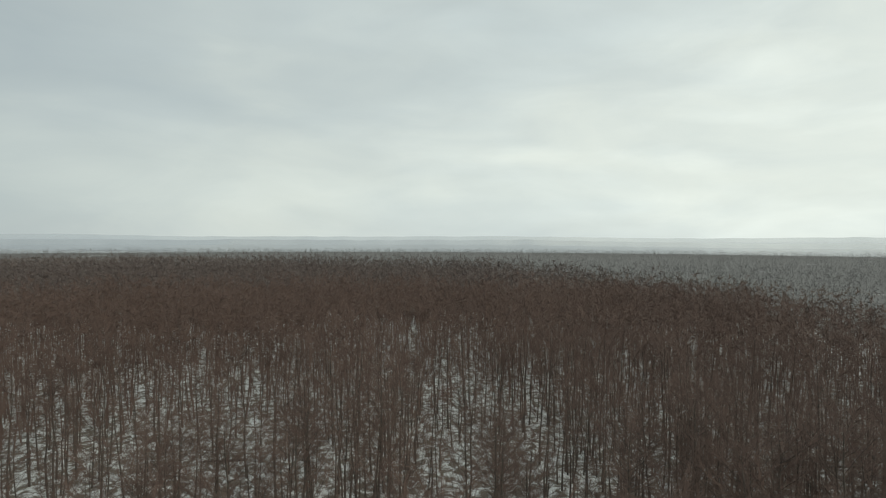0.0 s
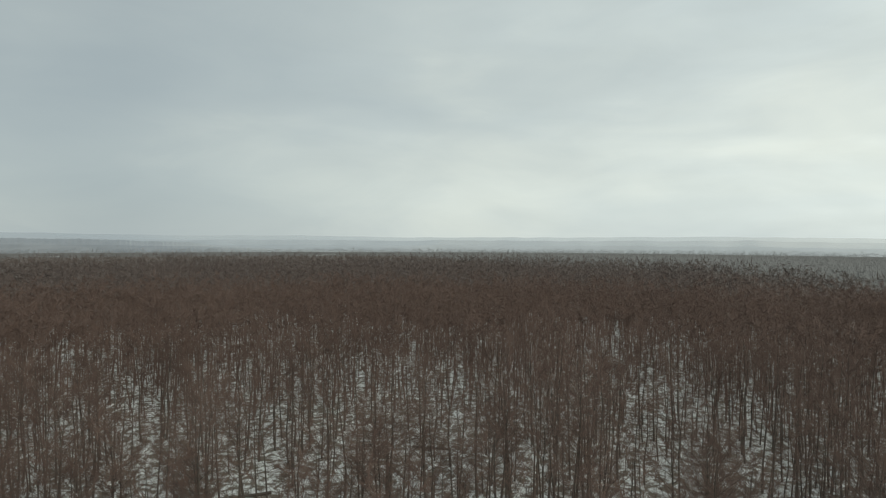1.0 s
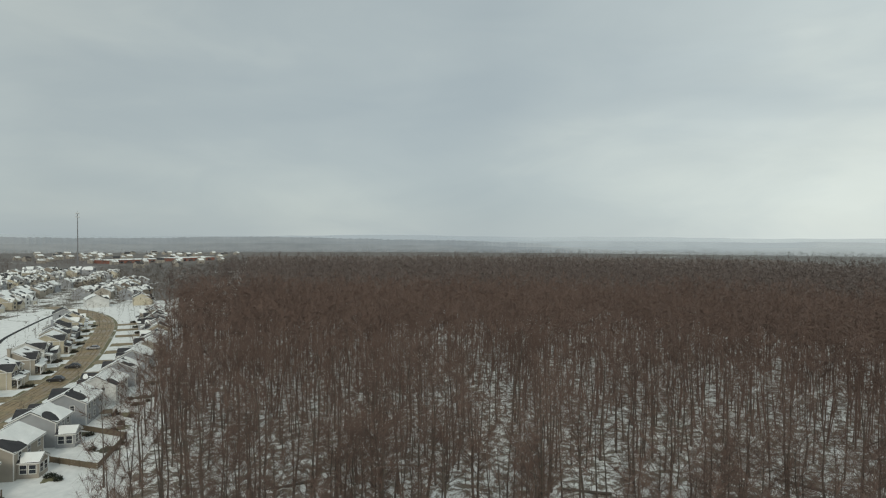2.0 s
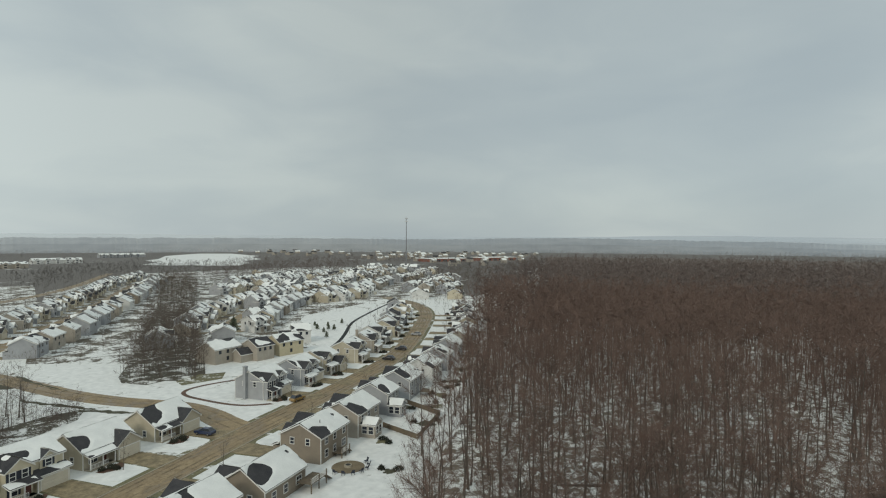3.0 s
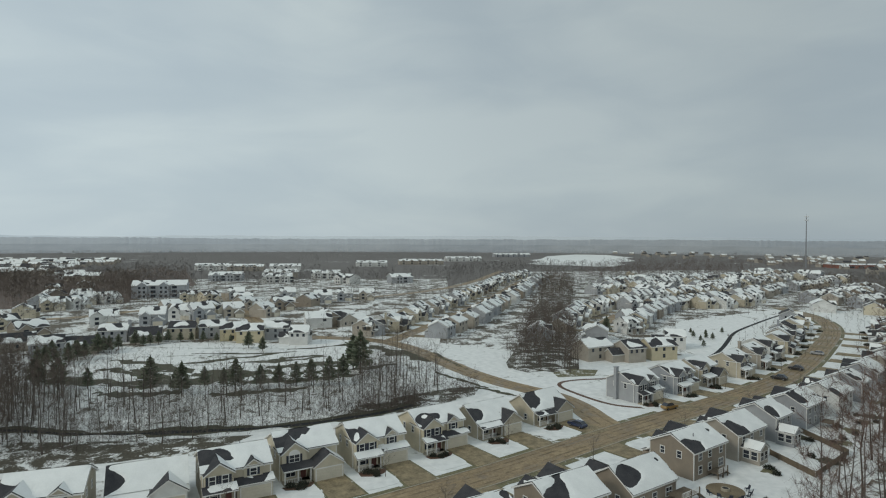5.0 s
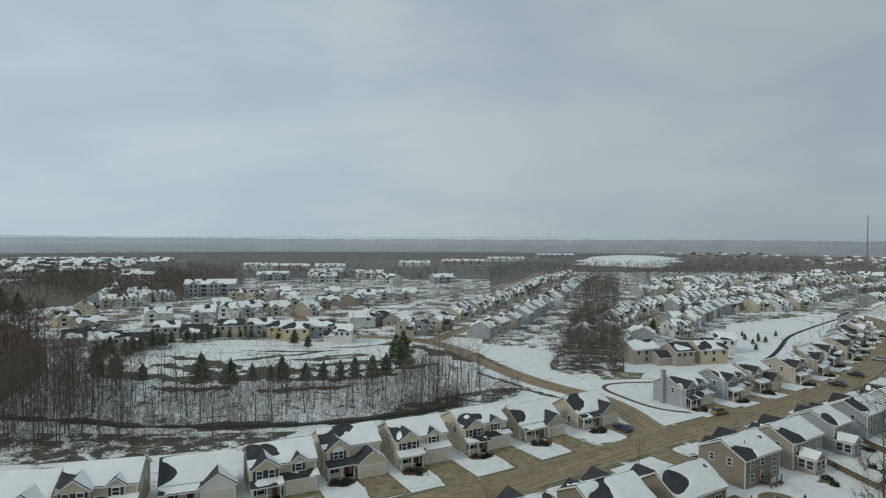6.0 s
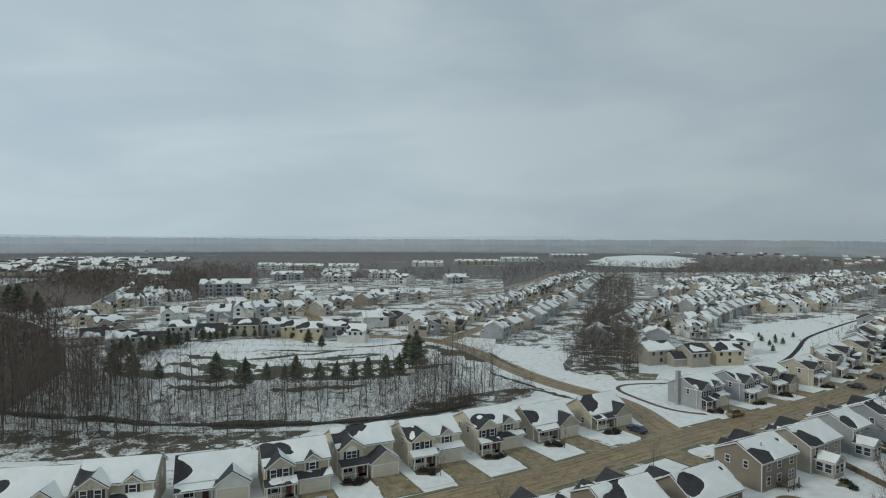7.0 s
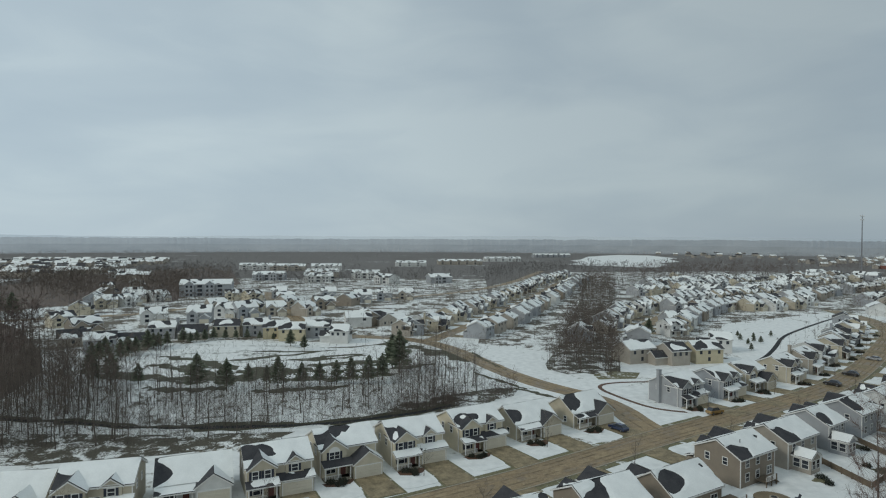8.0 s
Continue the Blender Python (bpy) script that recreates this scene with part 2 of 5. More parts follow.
# ---------------------------------------------------------------- mesh tools
class Shape:
    """Collects corners and faces for one mesh."""

    def __init__(self):
        self.v, self.f = [], []

    def face(self, *corners):
        k = len(self.v)
        self.v.extend(tuple(c) for c in corners)
        self.f.append(tuple(range(k, k + len(corners))))
        return self

    def solid(self, low, high):
        """Two rings of corners joined to a closed body."""
        k, n = len(self.v), len(low)
        self.v.extend(tuple(c) for c in (*low, *high))
        self.f.append(tuple(range(k + n - 1, k - 1, -1)))
        self.f.append(tuple(range(k + n, k + 2 * n)))
        for i in range(n):
            j = (i + 1) % n
            self.f.append((k + i, k + j, k + n + j, k + n + i))
        return self

    def box(self, x0, x1, y0, y1, z0, z1):
        ring = ((x0, y0), (x1, y0), (x1, y1), (x0, y1))
        return self.solid([(x, y, z0) for x, y in ring], [(x, y, z1) for x, y in ring])

    def slab(self, a, b, c, d, thick):
        """A four-cornered board, thick downwards."""
        n = (Vector(b) - Vector(a)).cross(Vector(d) - Vector(a)).normalized() * thick
        return self.solid([Vector(p) - n for p in (a, b, c, d)], [Vector(p) for p in (a, b, c, d)])

    def tube(self, p, q, r0, r1, sides=6):
        p, q = Vector(p), Vector(q)
        axis = (q - p).normalized()
        u = axis.orthogonal().normalized()
        w = axis.cross(u)
        ring = [(math.cos(t), math.sin(t)) for t in (2 * math.pi * i / sides for i in range(sides))]
        return self.solid([p + (u * c + w * s) * r0 for c, s in ring], [q + (u * c + w * s) * r1 for c, s in ring])

    def mesh(self, name):
        data = bpy.data.meshes.new(name)
        data.from_pydata(self.v, [], self.f)
        data.update()
        return data


def part(name, shape, mat, parent=None, label="", at=None):
    data = shape.mesh(name) if isinstance(shape, Shape) else shape
    if not data.materials:
        data.materials.append(M[mat])
    ob = new(name, data)
    ob.parent = parent
    if at is not None:
        ob.matrix_basis = at
    if label:
        ob["label"] = label
    return ob


def root(name, m, label, category, group="", kind=""):
    ob = new(name)
    ob.empty_display_size = 0.3
    ob.matrix_basis = m
    return tagged(ob, label, category, group, kind)


def array_mesh(name, verts, tris, mats, index=None):
    """A mesh out of numpy arrays of corners and triangles."""
    data = bpy.data.meshes.new(name)
    data.vertices.add(len(verts))
    data.vertices.foreach_set("co", np.ascontiguousarray(verts, np.float32).ravel())
    data.loops.add(len(tris) * 3)
    data.loops.foreach_set("vertex_index", np.ascontiguousarray(tris, np.int32).ravel())
    data.polygons.add(len(tris))
    data.polygons.foreach_set("loop_start", np.arange(0, len(tris) * 3, 3, dtype=np.int32))
    for mat in mats:
        data.materials.append(M[mat])
    if index is not None:
        data.polygons.foreach_set("material_index", np.ascontiguousarray(index, np.int32))
    data.update(calc_edges=True)
    return data


def along(points, step):
    """Places and headings every step metres along a bent line."""
    out, left = [], 0.0
    for (ax, ay), (bx, by) in zip(points, points[1:]):
        run = math.hypot(bx - ax, by - ay)
        at = left
        while at < run:
            out.append((ax + (bx - ax) * at / run, ay + (by - ay) * at / run, math.atan2(by - ay, bx - ax)))
            at += step
        left = at - run
    return out


def smooth(points, rounds=2):
    """Cuts the corners of a bent line."""
    for _ in range(rounds):
        cut = [points[0]]
        for (ax, ay), (bx, by) in zip(points, points[1:]):
            cut += [(ax * 0.75 + bx * 0.25, ay * 0.75 + by * 0.25), (ax * 0.25 + bx * 0.75, ay * 0.25 + by * 0.75)]
        points = cut + [points[-1]]
    return points


def offset(points, d):
    """The line moved d metres to its left."""
    out = []
    for i, (x, y) in enumerate(points):
        (ax, ay), (bx, by) = points[max(0, i - 1)], points[min(len(points) - 1, i + 1)]
        run = math.hypot(bx - ax, by - ay)
        out.append((x - (by - ay) / run * d, y + (bx - ax) / run * d))
    return out


def ribbon(name, points, width, z, thick, mat, label="", category="", kind="structure", wobble=0.0):
    """A strip that follows a line."""
    s = Shape()
    a, b = offset(points, width / 2), offset(points, -width / 2)
    k = 0
    for i in range(len(points)):
        w = wobble * noise.noise(Vector((points[i][0] * 0.15, points[i][1] * 0.15, 3.0)))
        for (x, y), e in ((a[i], w), (b[i], -w)):
            s.v += [(x + e, y + e, z), (x + e, y + e, z - thick)]
        if i:
            p, q = k - 4, k
            s.f += [(p, p + 2, q + 2, q), (p + 1, p, q, q + 1), (p + 2, p + 3, q + 3, q + 2)]
        k += 4
    return tagged(part(name, s, mat), label, category, "", kind)


def patch(name, outline, z, mat, label, category="ground", thick=0.02, kind="structure"):
    """A flat sheet with a given outline."""
    s = Shape()
    s.solid([(x, y, z - thick) for x, y in outline], [(x, y, z) for x, y in outline])
    return tagged(part(name, s, mat), label, category, "", kind)


def inside(x, y, outline):
    odd = False
    for (ax, ay), (bx, by) in zip(outline, outline[1:] + outline[:1]):
        if (ay > y) != (by > y) and x < ax + (y - ay) / (by - ay) * (bx - ax):
            odd = not odd
    return odd


# ---------------------------------------------------------------- ground and roads
def make_ground():
    rings = [0, 60, 130, 250, 450, 800, 1400, 2400, 3600, 4800]
    s = Shape()
    n = 64
    for r in rings:
        for i in range(n):
            t = 2 * math.pi * i / n
            s.v.append((r * math.sin(t), r * math.cos(t), 0.0 if r < 3000 else -2.0))
    for k in range(len(rings) - 1):
        for i in range(n):
            j = (i + 1) % n
            s.f.append((k * n + i, k * n + j, (k + 1) * n + j, (k + 1) * n + i)[::-1])
    data = s.mesh("ground")
    data.materials.append(M["ground"])
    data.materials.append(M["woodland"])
    # from 450 m out the ground takes the haze-greyed colour
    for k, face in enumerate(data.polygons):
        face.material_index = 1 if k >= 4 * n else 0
    tagged(part("ground", data, "ground"), "wide snow-covered ground with patches of dead grass", "ground", "", "structure")


make_ground()
FOREST_EDGE = [(23, 35), (46, 60), (62, 79), (70, 86), (83, 95.5), (100, 109), (117, 123.5), (138, 142), (166, 170), (195, 200), (228, 236), (262, 282), (300, 322), (420, 390), (640, 560), (900, 760)]
FOREST = FOREST_EDGE + [(1300, 500), (1500, -300), (900, -1300), (-100, -1300), (-300, -300), (-60, -20)]
patch("forest_floor", FOREST, 0.03, "litter", "snowy forest floor showing brown leaf litter", thick=0.02)
LEFT_WOOD = [(-400, 80), (-130, 112), (-99, 128), (-100, 142), (-111, 166), (-124, 191), (-147, 225), (-193, 281), (-226, 310), (-280, 340), (-420, 330)]
STRIP = [(-100, 116), (-73, 119), (-57, 123), (-39, 129), (-28, 134), (-12, 141), (0, 147), (10, 160), (17, 169), (14, 185), (6, 204), (-5, 206), (-12, 170), (-30, 169), (-52, 163), (-76, 164), (-99, 173), (-124, 191)]
MID_WOOD = [(44, 214), (40, 203), (39, 194), (44, 187), (50, 189), (56, 183), (62, 190), (66, 203), (70, 214), (80, 260), (112, 360), (155, 485), (182, 610), (148, 570), (100, 396), (64, 275), (52, 238)]
MEADOW = [(-133, 204), (-119, 213), (-110, 233), (-87, 251), (-52, 246), (-35, 248), (-18, 236), (-8, 214), (-12, 187), (-38, 175), (-55, 168), (-78, 167), (-109, 186)]
def deep(r, a0, a1):
    """An arc round the turning point whose radius wanders."""
    out = []
    for i in range(641):
        a = radians(a0 + (a1 - a0) * i / 640)
        rr = r * (1 + 0.2 * noise.noise(Vector((a * 5, r, 0))) + 0.2 * noise.noise(Vector((a * 24, r, 3))) + 0.22 * noise.noise(Vector((a * 90, r, 6))))
        out.append((-rr * math.sin(a), rr * math.cos(a)))
    return out


patch("deep_floor", deep(325, -168, -48) + [(-1500 * math.sin(radians(a)), 1500 * math.cos(radians(a))) for a in range(-50, -162, -2)] + [(150, -420)], 0.036, "deep_litter", "leaf litter with little snow under dense trees")
# the mist over this sheet is painted as its grey colour
patch("misty_floor", [(-40, -230), (120, -280), (330, -420), (700, -520), (1000, -300), (1500, -200), (2300, 300), (2300, -2300), (-400, -2300), (-400, -300)], 0.045, "misty_floor", "thinly snowed woodland ground with mist in its colour")
patch("wood_floor", LEFT_WOOD, 0.03, "deep_litter", "snowy wood floor under bare trees", thick=0.02)
patch("scrub_floor", STRIP, 0.04, "scrub", "snowy scrubland floor beside a stream", thick=0.02)
patch("copse_floor", MID_WOOD, 0.045, "brush_floor", "snowy floor of a small bare copse", thick=0.02)
patch("meadow", MEADOW, 0.05, "meadow", "half-thawed snowy meadow with dark grass streaks", thick=0.02)

def streak(points, width, seed, mat="dead_grass"):
    """A long tapered tongue of thawed ground with ragged sides."""
    line = smooth(points, 4)
    sides = [[], []]
    for i, (x, y) in enumerate(line):
        t = i / (len(line) - 1)
        for side, sign in ((0, 1), (1, -1)):
            w = width * math.sin(math.pi * min(1, max(0.02, t))) ** 0.5 * max(0.06, 0.55 + 0.9 * noise.noise(Vector((t * 7, seed * 3.7, sign))) + 0.5 * noise.noise(Vector((t * 19, seed * 1.7, sign))))
            a, b = line[max(0, i - 1)], line[min(len(line) - 1, i + 1)]
            run = math.hypot(b[0] - a[0], b[1] - a[1])
            sides[side].append((x - (b[1] - a[1]) / run * w * sign, y + (b[0] - a[0]) / run * w * sign))
    patch("grass_streak", sides[1] + sides[0][::-1], 0.055 + 0.0004 * seed, mat, "dark thawed grass streak in the snowy meadow", "grass", 0.02)


for k, (line, width) in enumerate(((((-98, 216), (-83, 210), (-62.6, 193)), 2.2), (((-62, 192), (-52, 187), (-43, 189)), 3.2), (((-56, 208), (-38, 211), (-22, 218)), 1.5), (((-36, 201), (-22.5, 203), (-10, 211)), 1.8),
                                   (((-82, 170), (-70, 167), (-58, 169)), 2.4), (((-50, 166), (-37, 167.5), (-24, 173)), 2.2), (((-8, 240), (3.7, 222), (14, 206)), 3.0), (((-84, 200), (-66, 184), (-53, 178)), 2.0), (((-40, 232), (-19, 239), (-6, 249)), 1.2),
                                   (((-74, 226), (-52, 224), (-34, 228)), 1.0), (((-30, 192), (-14, 194), (2, 203)), 1.6), (((-104, 190), (-90, 182), (-78, 180)), 2.2), (((-44, 179), (-28, 181), (-10, 188)), 1.8),
                                   (((-95, 201), (-77.6, 193.5), (-66, 200)), 2.6), (((-75, 183), (-61, 180.5), (-48, 186)), 3.0), (((-62.5, 190), (-50, 194), (-33, 189)), 2.6), (((-42, 199), (-29, 203.5), (-18, 208)), 2.0), (((-100, 188), (-85, 182.5), (-68.5, 175)), 2.8), (((-44, 208), (-38, 216), (-23.5, 220.6)), 1.6), (((-72, 207), (-55.5, 215), (-40, 227)), 1.4),
                                   (((14, 190), (21, 178), (28, 168)), 1.0), (((16, 224), (20, 206), (26, 190)), 0.9), (((24, 170), (30, 163), (36, 158)), 1.1), (((-20, 119), (0, 128), (22, 140)), 1.4))):
    streak(line, width * (1.45 if k > 19 else 2.0), k)

patch("green", [(88, 186), (104, 192), (150, 236), (198, 280), (250, 345), (252, 378), (205, 345), (160, 312), (122, 258), (104, 236), (76, 206)], 0.02, "ground", "open snowy green beside the brook", "green", 0.01)
ROAD_A = smooth([(-140, 70), (-90, 71), (-61, 73), (-47, 76), (-31, 80.5), (-16, 86.5), (-3, 93), (8.7, 99.8), (19.4, 106.2), (29.4, 112.7), (42.5, 121.5), (55, 129.5), (69, 138), (93.5, 153.5), (111, 165), (127, 177.5), (148, 197.5), (172, 222.5), (197, 249), (218, 275), (233, 302), (242, 328), (247, 360)])
ROAD_B = smooth([(51.5, 127), (49.2, 136), (48.6, 147), (45, 159), (38, 167), (31.5, 176), (23.2, 192), (13.8, 218.5), (2.8, 242), (-10, 254), (-25, 258.5), (-42, 263), (-60, 290), (-85, 351), (-110, 410), (-130, 480)])
ROAD_C = smooth([(-1, 247), (9, 270), (19.3, 290.5), (42.7, 348), (75.7, 433), (100.7, 508), (125, 580), (178, 690)])
ROAD_D = smooth([(72.4, 211), (83, 241), (99, 278.5), (116, 308), (145, 351), (190, 392), (260, 430), (340, 500)])
HIGHWAY = smooth([(-420, 290), (-227, 299), (-203, 318), (-168, 330), (-150, 362), (-120, 374), (-30, 420), (60, 520), (150, 800)])
ribbon("road", ROAD_A, 7.4, 0.07, 0.06, "asphalt", "wet tan residential street with tyre marks", "road")
ribbon("road", ROAD_B, 7.4, 0.062, 0.06, "asphalt", "damp side street between snowy verges", "road")
ribbon("road", ROAD_C, 7.0, 0.066, 0.06, "asphalt", "damp street between two rows of houses", "road")
ribbon("road", ROAD_D, 6.5, 0.058, 0.06, "asphalt", "damp narrow street behind the copse", "road")
ribbon("road", HIGHWAY, 8.5, 0.054, 0.05, "asphalt", "distant two-lane road along the woods", "road")
for d in (-2.5, -1.1, 1.0, 2.4):
    ribbon("tyre_track", offset(ROAD_A, d), 0.5, 0.074, 0.03, "dry_asphalt", "drier worn tyre track along the wet street", "tyre track", wobble=0.25)
for d in (-1.6, 1.5):
    ribbon("tyre_track", offset(ROAD_B, d), 0.55, 0.066, 0.03, "dry_asphalt", "drier worn tyre track along the side street", "tyre track", wobble=0.3)
for d in (3.8, -3.8):
    ribbon("kerb", offset(ROAD_A, d), 0.25, 0.15, 0.12, "kerb", "pale concrete kerb along the street", "kerb")
for d in (4.6, -4.6):
    ribbon("verge", offset(ROAD_A, d), 1.3, 0.05, 0.04, "verge", "thawed grass verge beside the street", "verge")
STREAM = smooth([(-140, 150), (-105, 141), (-90, 138.7), (-80, 137.5), (-70, 134.2), (-58, 133.5), (-43, 134.4), (-30, 135.4), (-19, 138), (-12, 141.3), (-3, 145), (6, 152)], 4)
ribbon("stream", STREAM, 1.5, 0.06, 0.05, "water", "narrow dark stream through the snowy scrub", "stream", wobble=1.1)
ribbon("stream_bank", offset(STREAM, 0.6), 4.2, 0.052, 0.04, "dead_grass", "thawed grassy bank along the stream", "bank", wobble=3.0)
BROOK = smooth([(97, 193), (106, 198), (121, 211), (139, 234), (157, 260), (178, 281), (219, 319), (240, 335)])
ribbon("brook", BROOK, 1.6, 0.05, 0.04, "water", "dark winding brook in a snowy green", "stream", wobble=0.6)


# ---------------------------------------------------------------- houses
def snow_field(u, v, seed):
    p = Vector((u * 0.24 + seed * 7.3, v * 0.24 - seed * 3.1, seed * 1.7))
    return noise.noise(p) + 0.3 * noise.noise(p * 2.6) + 0.1 * noise.noise(p * 7.0)


def snow_sheet(s, a, b, d, cover, seed, step=0.7, sunny=0):
    """Snow on the roof plane with corner a and sides to b (along the eave) and d (up): thick in the middle, thin at its own ragged edge."""
    a, b, d = Vector(a), Vector(b), Vector(d)
    u, v = b - a, d - a
    nu, nv = max(2, round(u.length / step)), max(2, round(v.length / step))
    up = u.cross(v).normalized()
    if up.z < 0:
        up = -up
    limit = (0.5 - cover) * 1.25
    spot_u, spot_v = 0.10 + 0.10 * math.sin(seed * 5.1), 0.42 + 0.2 * math.sin(seed * 3.3)

    def value(i, j):
        edge = min(i, nu - i, j + 0.6, (nv - j) + 0.3) / 2.5
        t = i / nu if sunny > 0 else 1 - i / nu
        thaw = 1.8 * math.exp(-((t - spot_u) / 0.19) ** 2 - ((j / nv - spot_v) / 0.3) ** 2) if sunny else 0.0
        return snow_field(u.length * i / nu, v.length * j / nv, seed) - limit - thaw + 0.12 + min(0.0, edge - 0.3) * 0.5

    grid = {(i, j): value(i, j) for i in range(nu + 1) for j in range(nv + 1)}

    def spot(i, j, h):
        return a + u * (i / nu) + v * (j / nv) + up * (0.03 + min(0.13, max(0.0, h) * 0.5))

    for i in range(nu):
        for j in range(nv):
            cell = ((i, j), (i + 1, j), (i + 1, j + 1), (i, j + 1))
            if all(grid[c] > 0 for c in cell):
                s.face(*(spot(*c, grid[c]) for c in cell))
                continue
            if all(grid[c] <= 0 for c in cell):
                continue
            out = []
            for c, e in zip(cell, cell[1:] + cell[:1]):
                g, h = grid[c], grid[e]
                if g > 0:
                    out.append(spot(*c, g))
                if (g > 0) != (h > 0):
                    t = g / (g - h)
                    out.append(spot(c[0] + (e[0] - c[0]) * t, c[1] + (e[1] - c[1]) * t, 0))
            if len(out) > 2:
                s.face(*out)


def lattice(xs, zs, y0, y1):
    """A frame in one piece: bars where a column or row number is even, openings between."""
    s = Shape()
    nx, nz = len(xs), len(zs)
    for y in (y0, y1):
        s.v += [(x, y, z) for z in zs for x in xs]

    def full(i, j):
        return 0 <= i < nx - 1 and 0 <= j < nz - 1 and (i % 2 == 0 or j % 2 == 0)

    for j in range(nz - 1):
        for i in range(nx - 1):
            if not full(i, j):
                continue
            a, b, c, d = j * nx + i, j * nx + i + 1, (j + 1) * nx + i + 1, (j + 1) * nx + i
            k = nx * nz
            s.f += [(a, b, c, d), (a + k, d + k, c + k, b + k)]
            for p, q, (di, dj) in ((a, b, (0, -1)), (b, c, (1, 0)), (c, d, (0, 1)), (d, a, (-1, 0))):
                if not full(i + di, j + dj):
                    s.f.append((q, p, p + k, q + k))
    return s


class House:
    """A detached house. Its front stands on local y = 0 and looks along -y; x runs along the front."""

    def __init__(self, m, wall, label, group, seed, turn, near=True):
        self.base = root("house", m, label, "house", group)
        self.wall, self.seed, self.turn, self.near = wall, seed, turn, near
        self.rng = random.Random(seed)
        self.snow = Shape()

    def cover(self, nx, ny):
        """How much snow a slope holds: the sunny side has thawed."""
        c, s = math.cos(self.turn), math.sin(self.turn)
        lit = (nx * c - ny * s) * SUN_XY.x + (nx * s + ny * c) * SUN_XY.y
        if not self.near:
            return self.rng.uniform(0.2, 0.72)
        return 0.0 if lit > 0.55 else 0.5 if lit > 0.4 else 0.84

    def lay_snow(self, a, b, d, nx, ny, cover=None):
        self.seed += 1
        ux, uy = b[0] - a[0], b[1] - a[1]
        c, s = math.cos(self.turn), math.sin(self.turn)
        lean = (ux * c - uy * s) * SUN_XY.x + (ux * s + uy * c) * SUN_XY.y
        sunny = 0 if not self.near or abs(lean) < 0.5 * math.hypot(ux, uy) or abs(ux) < 6 else -1 if lean > 0 else 1
        snow_sheet(self.snow, a, b, d, self.cover(nx, ny) if cover is None else cover, self.seed % 997 * 0.37, 0.6 if self.near else 1.3, sunny)

    def roof(self, name, low, high, slopes):
        """One bent slab; its cut edges are the white fascia. slopes: how many of the ring's sides are shingled."""
        data = Shape().solid(low, high).mesh(name)
        data.materials.append(M["shingle"])
        data.materials.append(M["trim"])
        for k, face in enumerate(data.polygons):
            face.material_index = 0 if k in slopes else 1
        return part(name, data, "shingle", self.base)

    def ridge_x(self, x0, x1, y0, y1, z0, eave, pitch, name="wall", lap=0.35, cover=None):
        """A wing whose ridge runs along x."""
        rise, ym = (y1 - y0) / 2 * pitch, (y0 + y1) / 2
        side = [(y0, z0), (y1, z0), (y1, eave), (ym, eave + rise), (y0, eave)]
        part(name, Shape().solid([(x0, y, z) for y, z in side], [(x1, y, z) for y, z in side][:]), self.wall, self.base)
        e, top, t = eave - lap * pitch + 0.2, eave + rise + 0.2, 0.26
        ring = [(y0 - lap, e), (ym, top), (y1 + lap, e), (y1 + lap, e - t), (ym, top - t), (y0 - lap, e - t)]
        self.roof("roof", [(x0 - lap, y, z) for y, z in ring], [(x1 + lap, y, z) for y, z in ring], (2, 3))
        self.lay_snow((x0 - lap, y0 - lap, e), (x1 + lap, y0 - lap, e), (x0 - lap, ym, top), 0, -1, cover)
        self.lay_snow((x1 + lap, y1 + lap, e), (x0 - lap, y1 + lap, e), (x1 + lap, ym, top), 0, 1, cover)
        if self.near:
            for x in (x0 - 0.03, x1 - 0.11):
                for y in (y0 - 0.03, y1 - 0.11):
                    part("corner_board", Shape().box(x, x + 0.14, y, y + 0.14, z0, eave - 0.05), "trim", self.base, "white corner board")

    def ridge_y(self, x0, x1, y0, y1, z0, eave, pitch, name="front_gable", lap=0.3, cover=None):
        """A wing whose gable looks to the street; it runs back into the main roof."""
        xm, rise = (x0 + x1) / 2, (x1 - x0) / 2 * pitch
        side = [(x0, z0), (x1, z0), (x1, eave), (xm, eave + rise), (x0, eave)]
        part(name, Shape().solid([(x, y1, z) for x, z in side], [(x, y0, z) for x, z in side]), self.wall, self.base)
        e, top, t = eave - lap * pitch + 0.17, eave + rise + 0.17, 0.24
        ring = [(x0 - lap, e), (xm, top), (x1 + lap, e), (x1 + lap, e - t), (xm, top - t), (x0 - lap, e - t)]
        self.roof("gable_roof", [(x, y0 - lap, z) for x, z in ring], [(x, y1, z) for x, z in ring], (2, 3))
        self.lay_snow((x0 - lap, y1, e), (x0 - lap, y0 - lap, e), (xm, y1, top), -1, 0, cover)
        self.lay_snow((x1 + lap, y0 - lap, e), (x1 + lap, y1, e), (xm, y0 - lap, top), 1, 0, cover)

    def shed(self, x0, x1, y0, y1, z0, z1):
        """A lean-to roof that falls towards the street."""
        ring = [(y0 - 0.25, z0), (y1, z1), (y1, z1 - 0.2), (y0 - 0.25, z0 - 0.2)]
        self.roof("porch_roof", [(x0 - 0.25, y, z) for y, z in ring], [(x1 + 0.25, y, z) for y, z in ring], (2,))
        self.lay_snow((x0 - 0.25, y0 - 0.25, z0), (x1 + 0.25, y0 - 0.25, z0), (x0 - 0.25, y1, z1), 0, -1, self.rng.choice((0.3, 0.6, 0.85)))

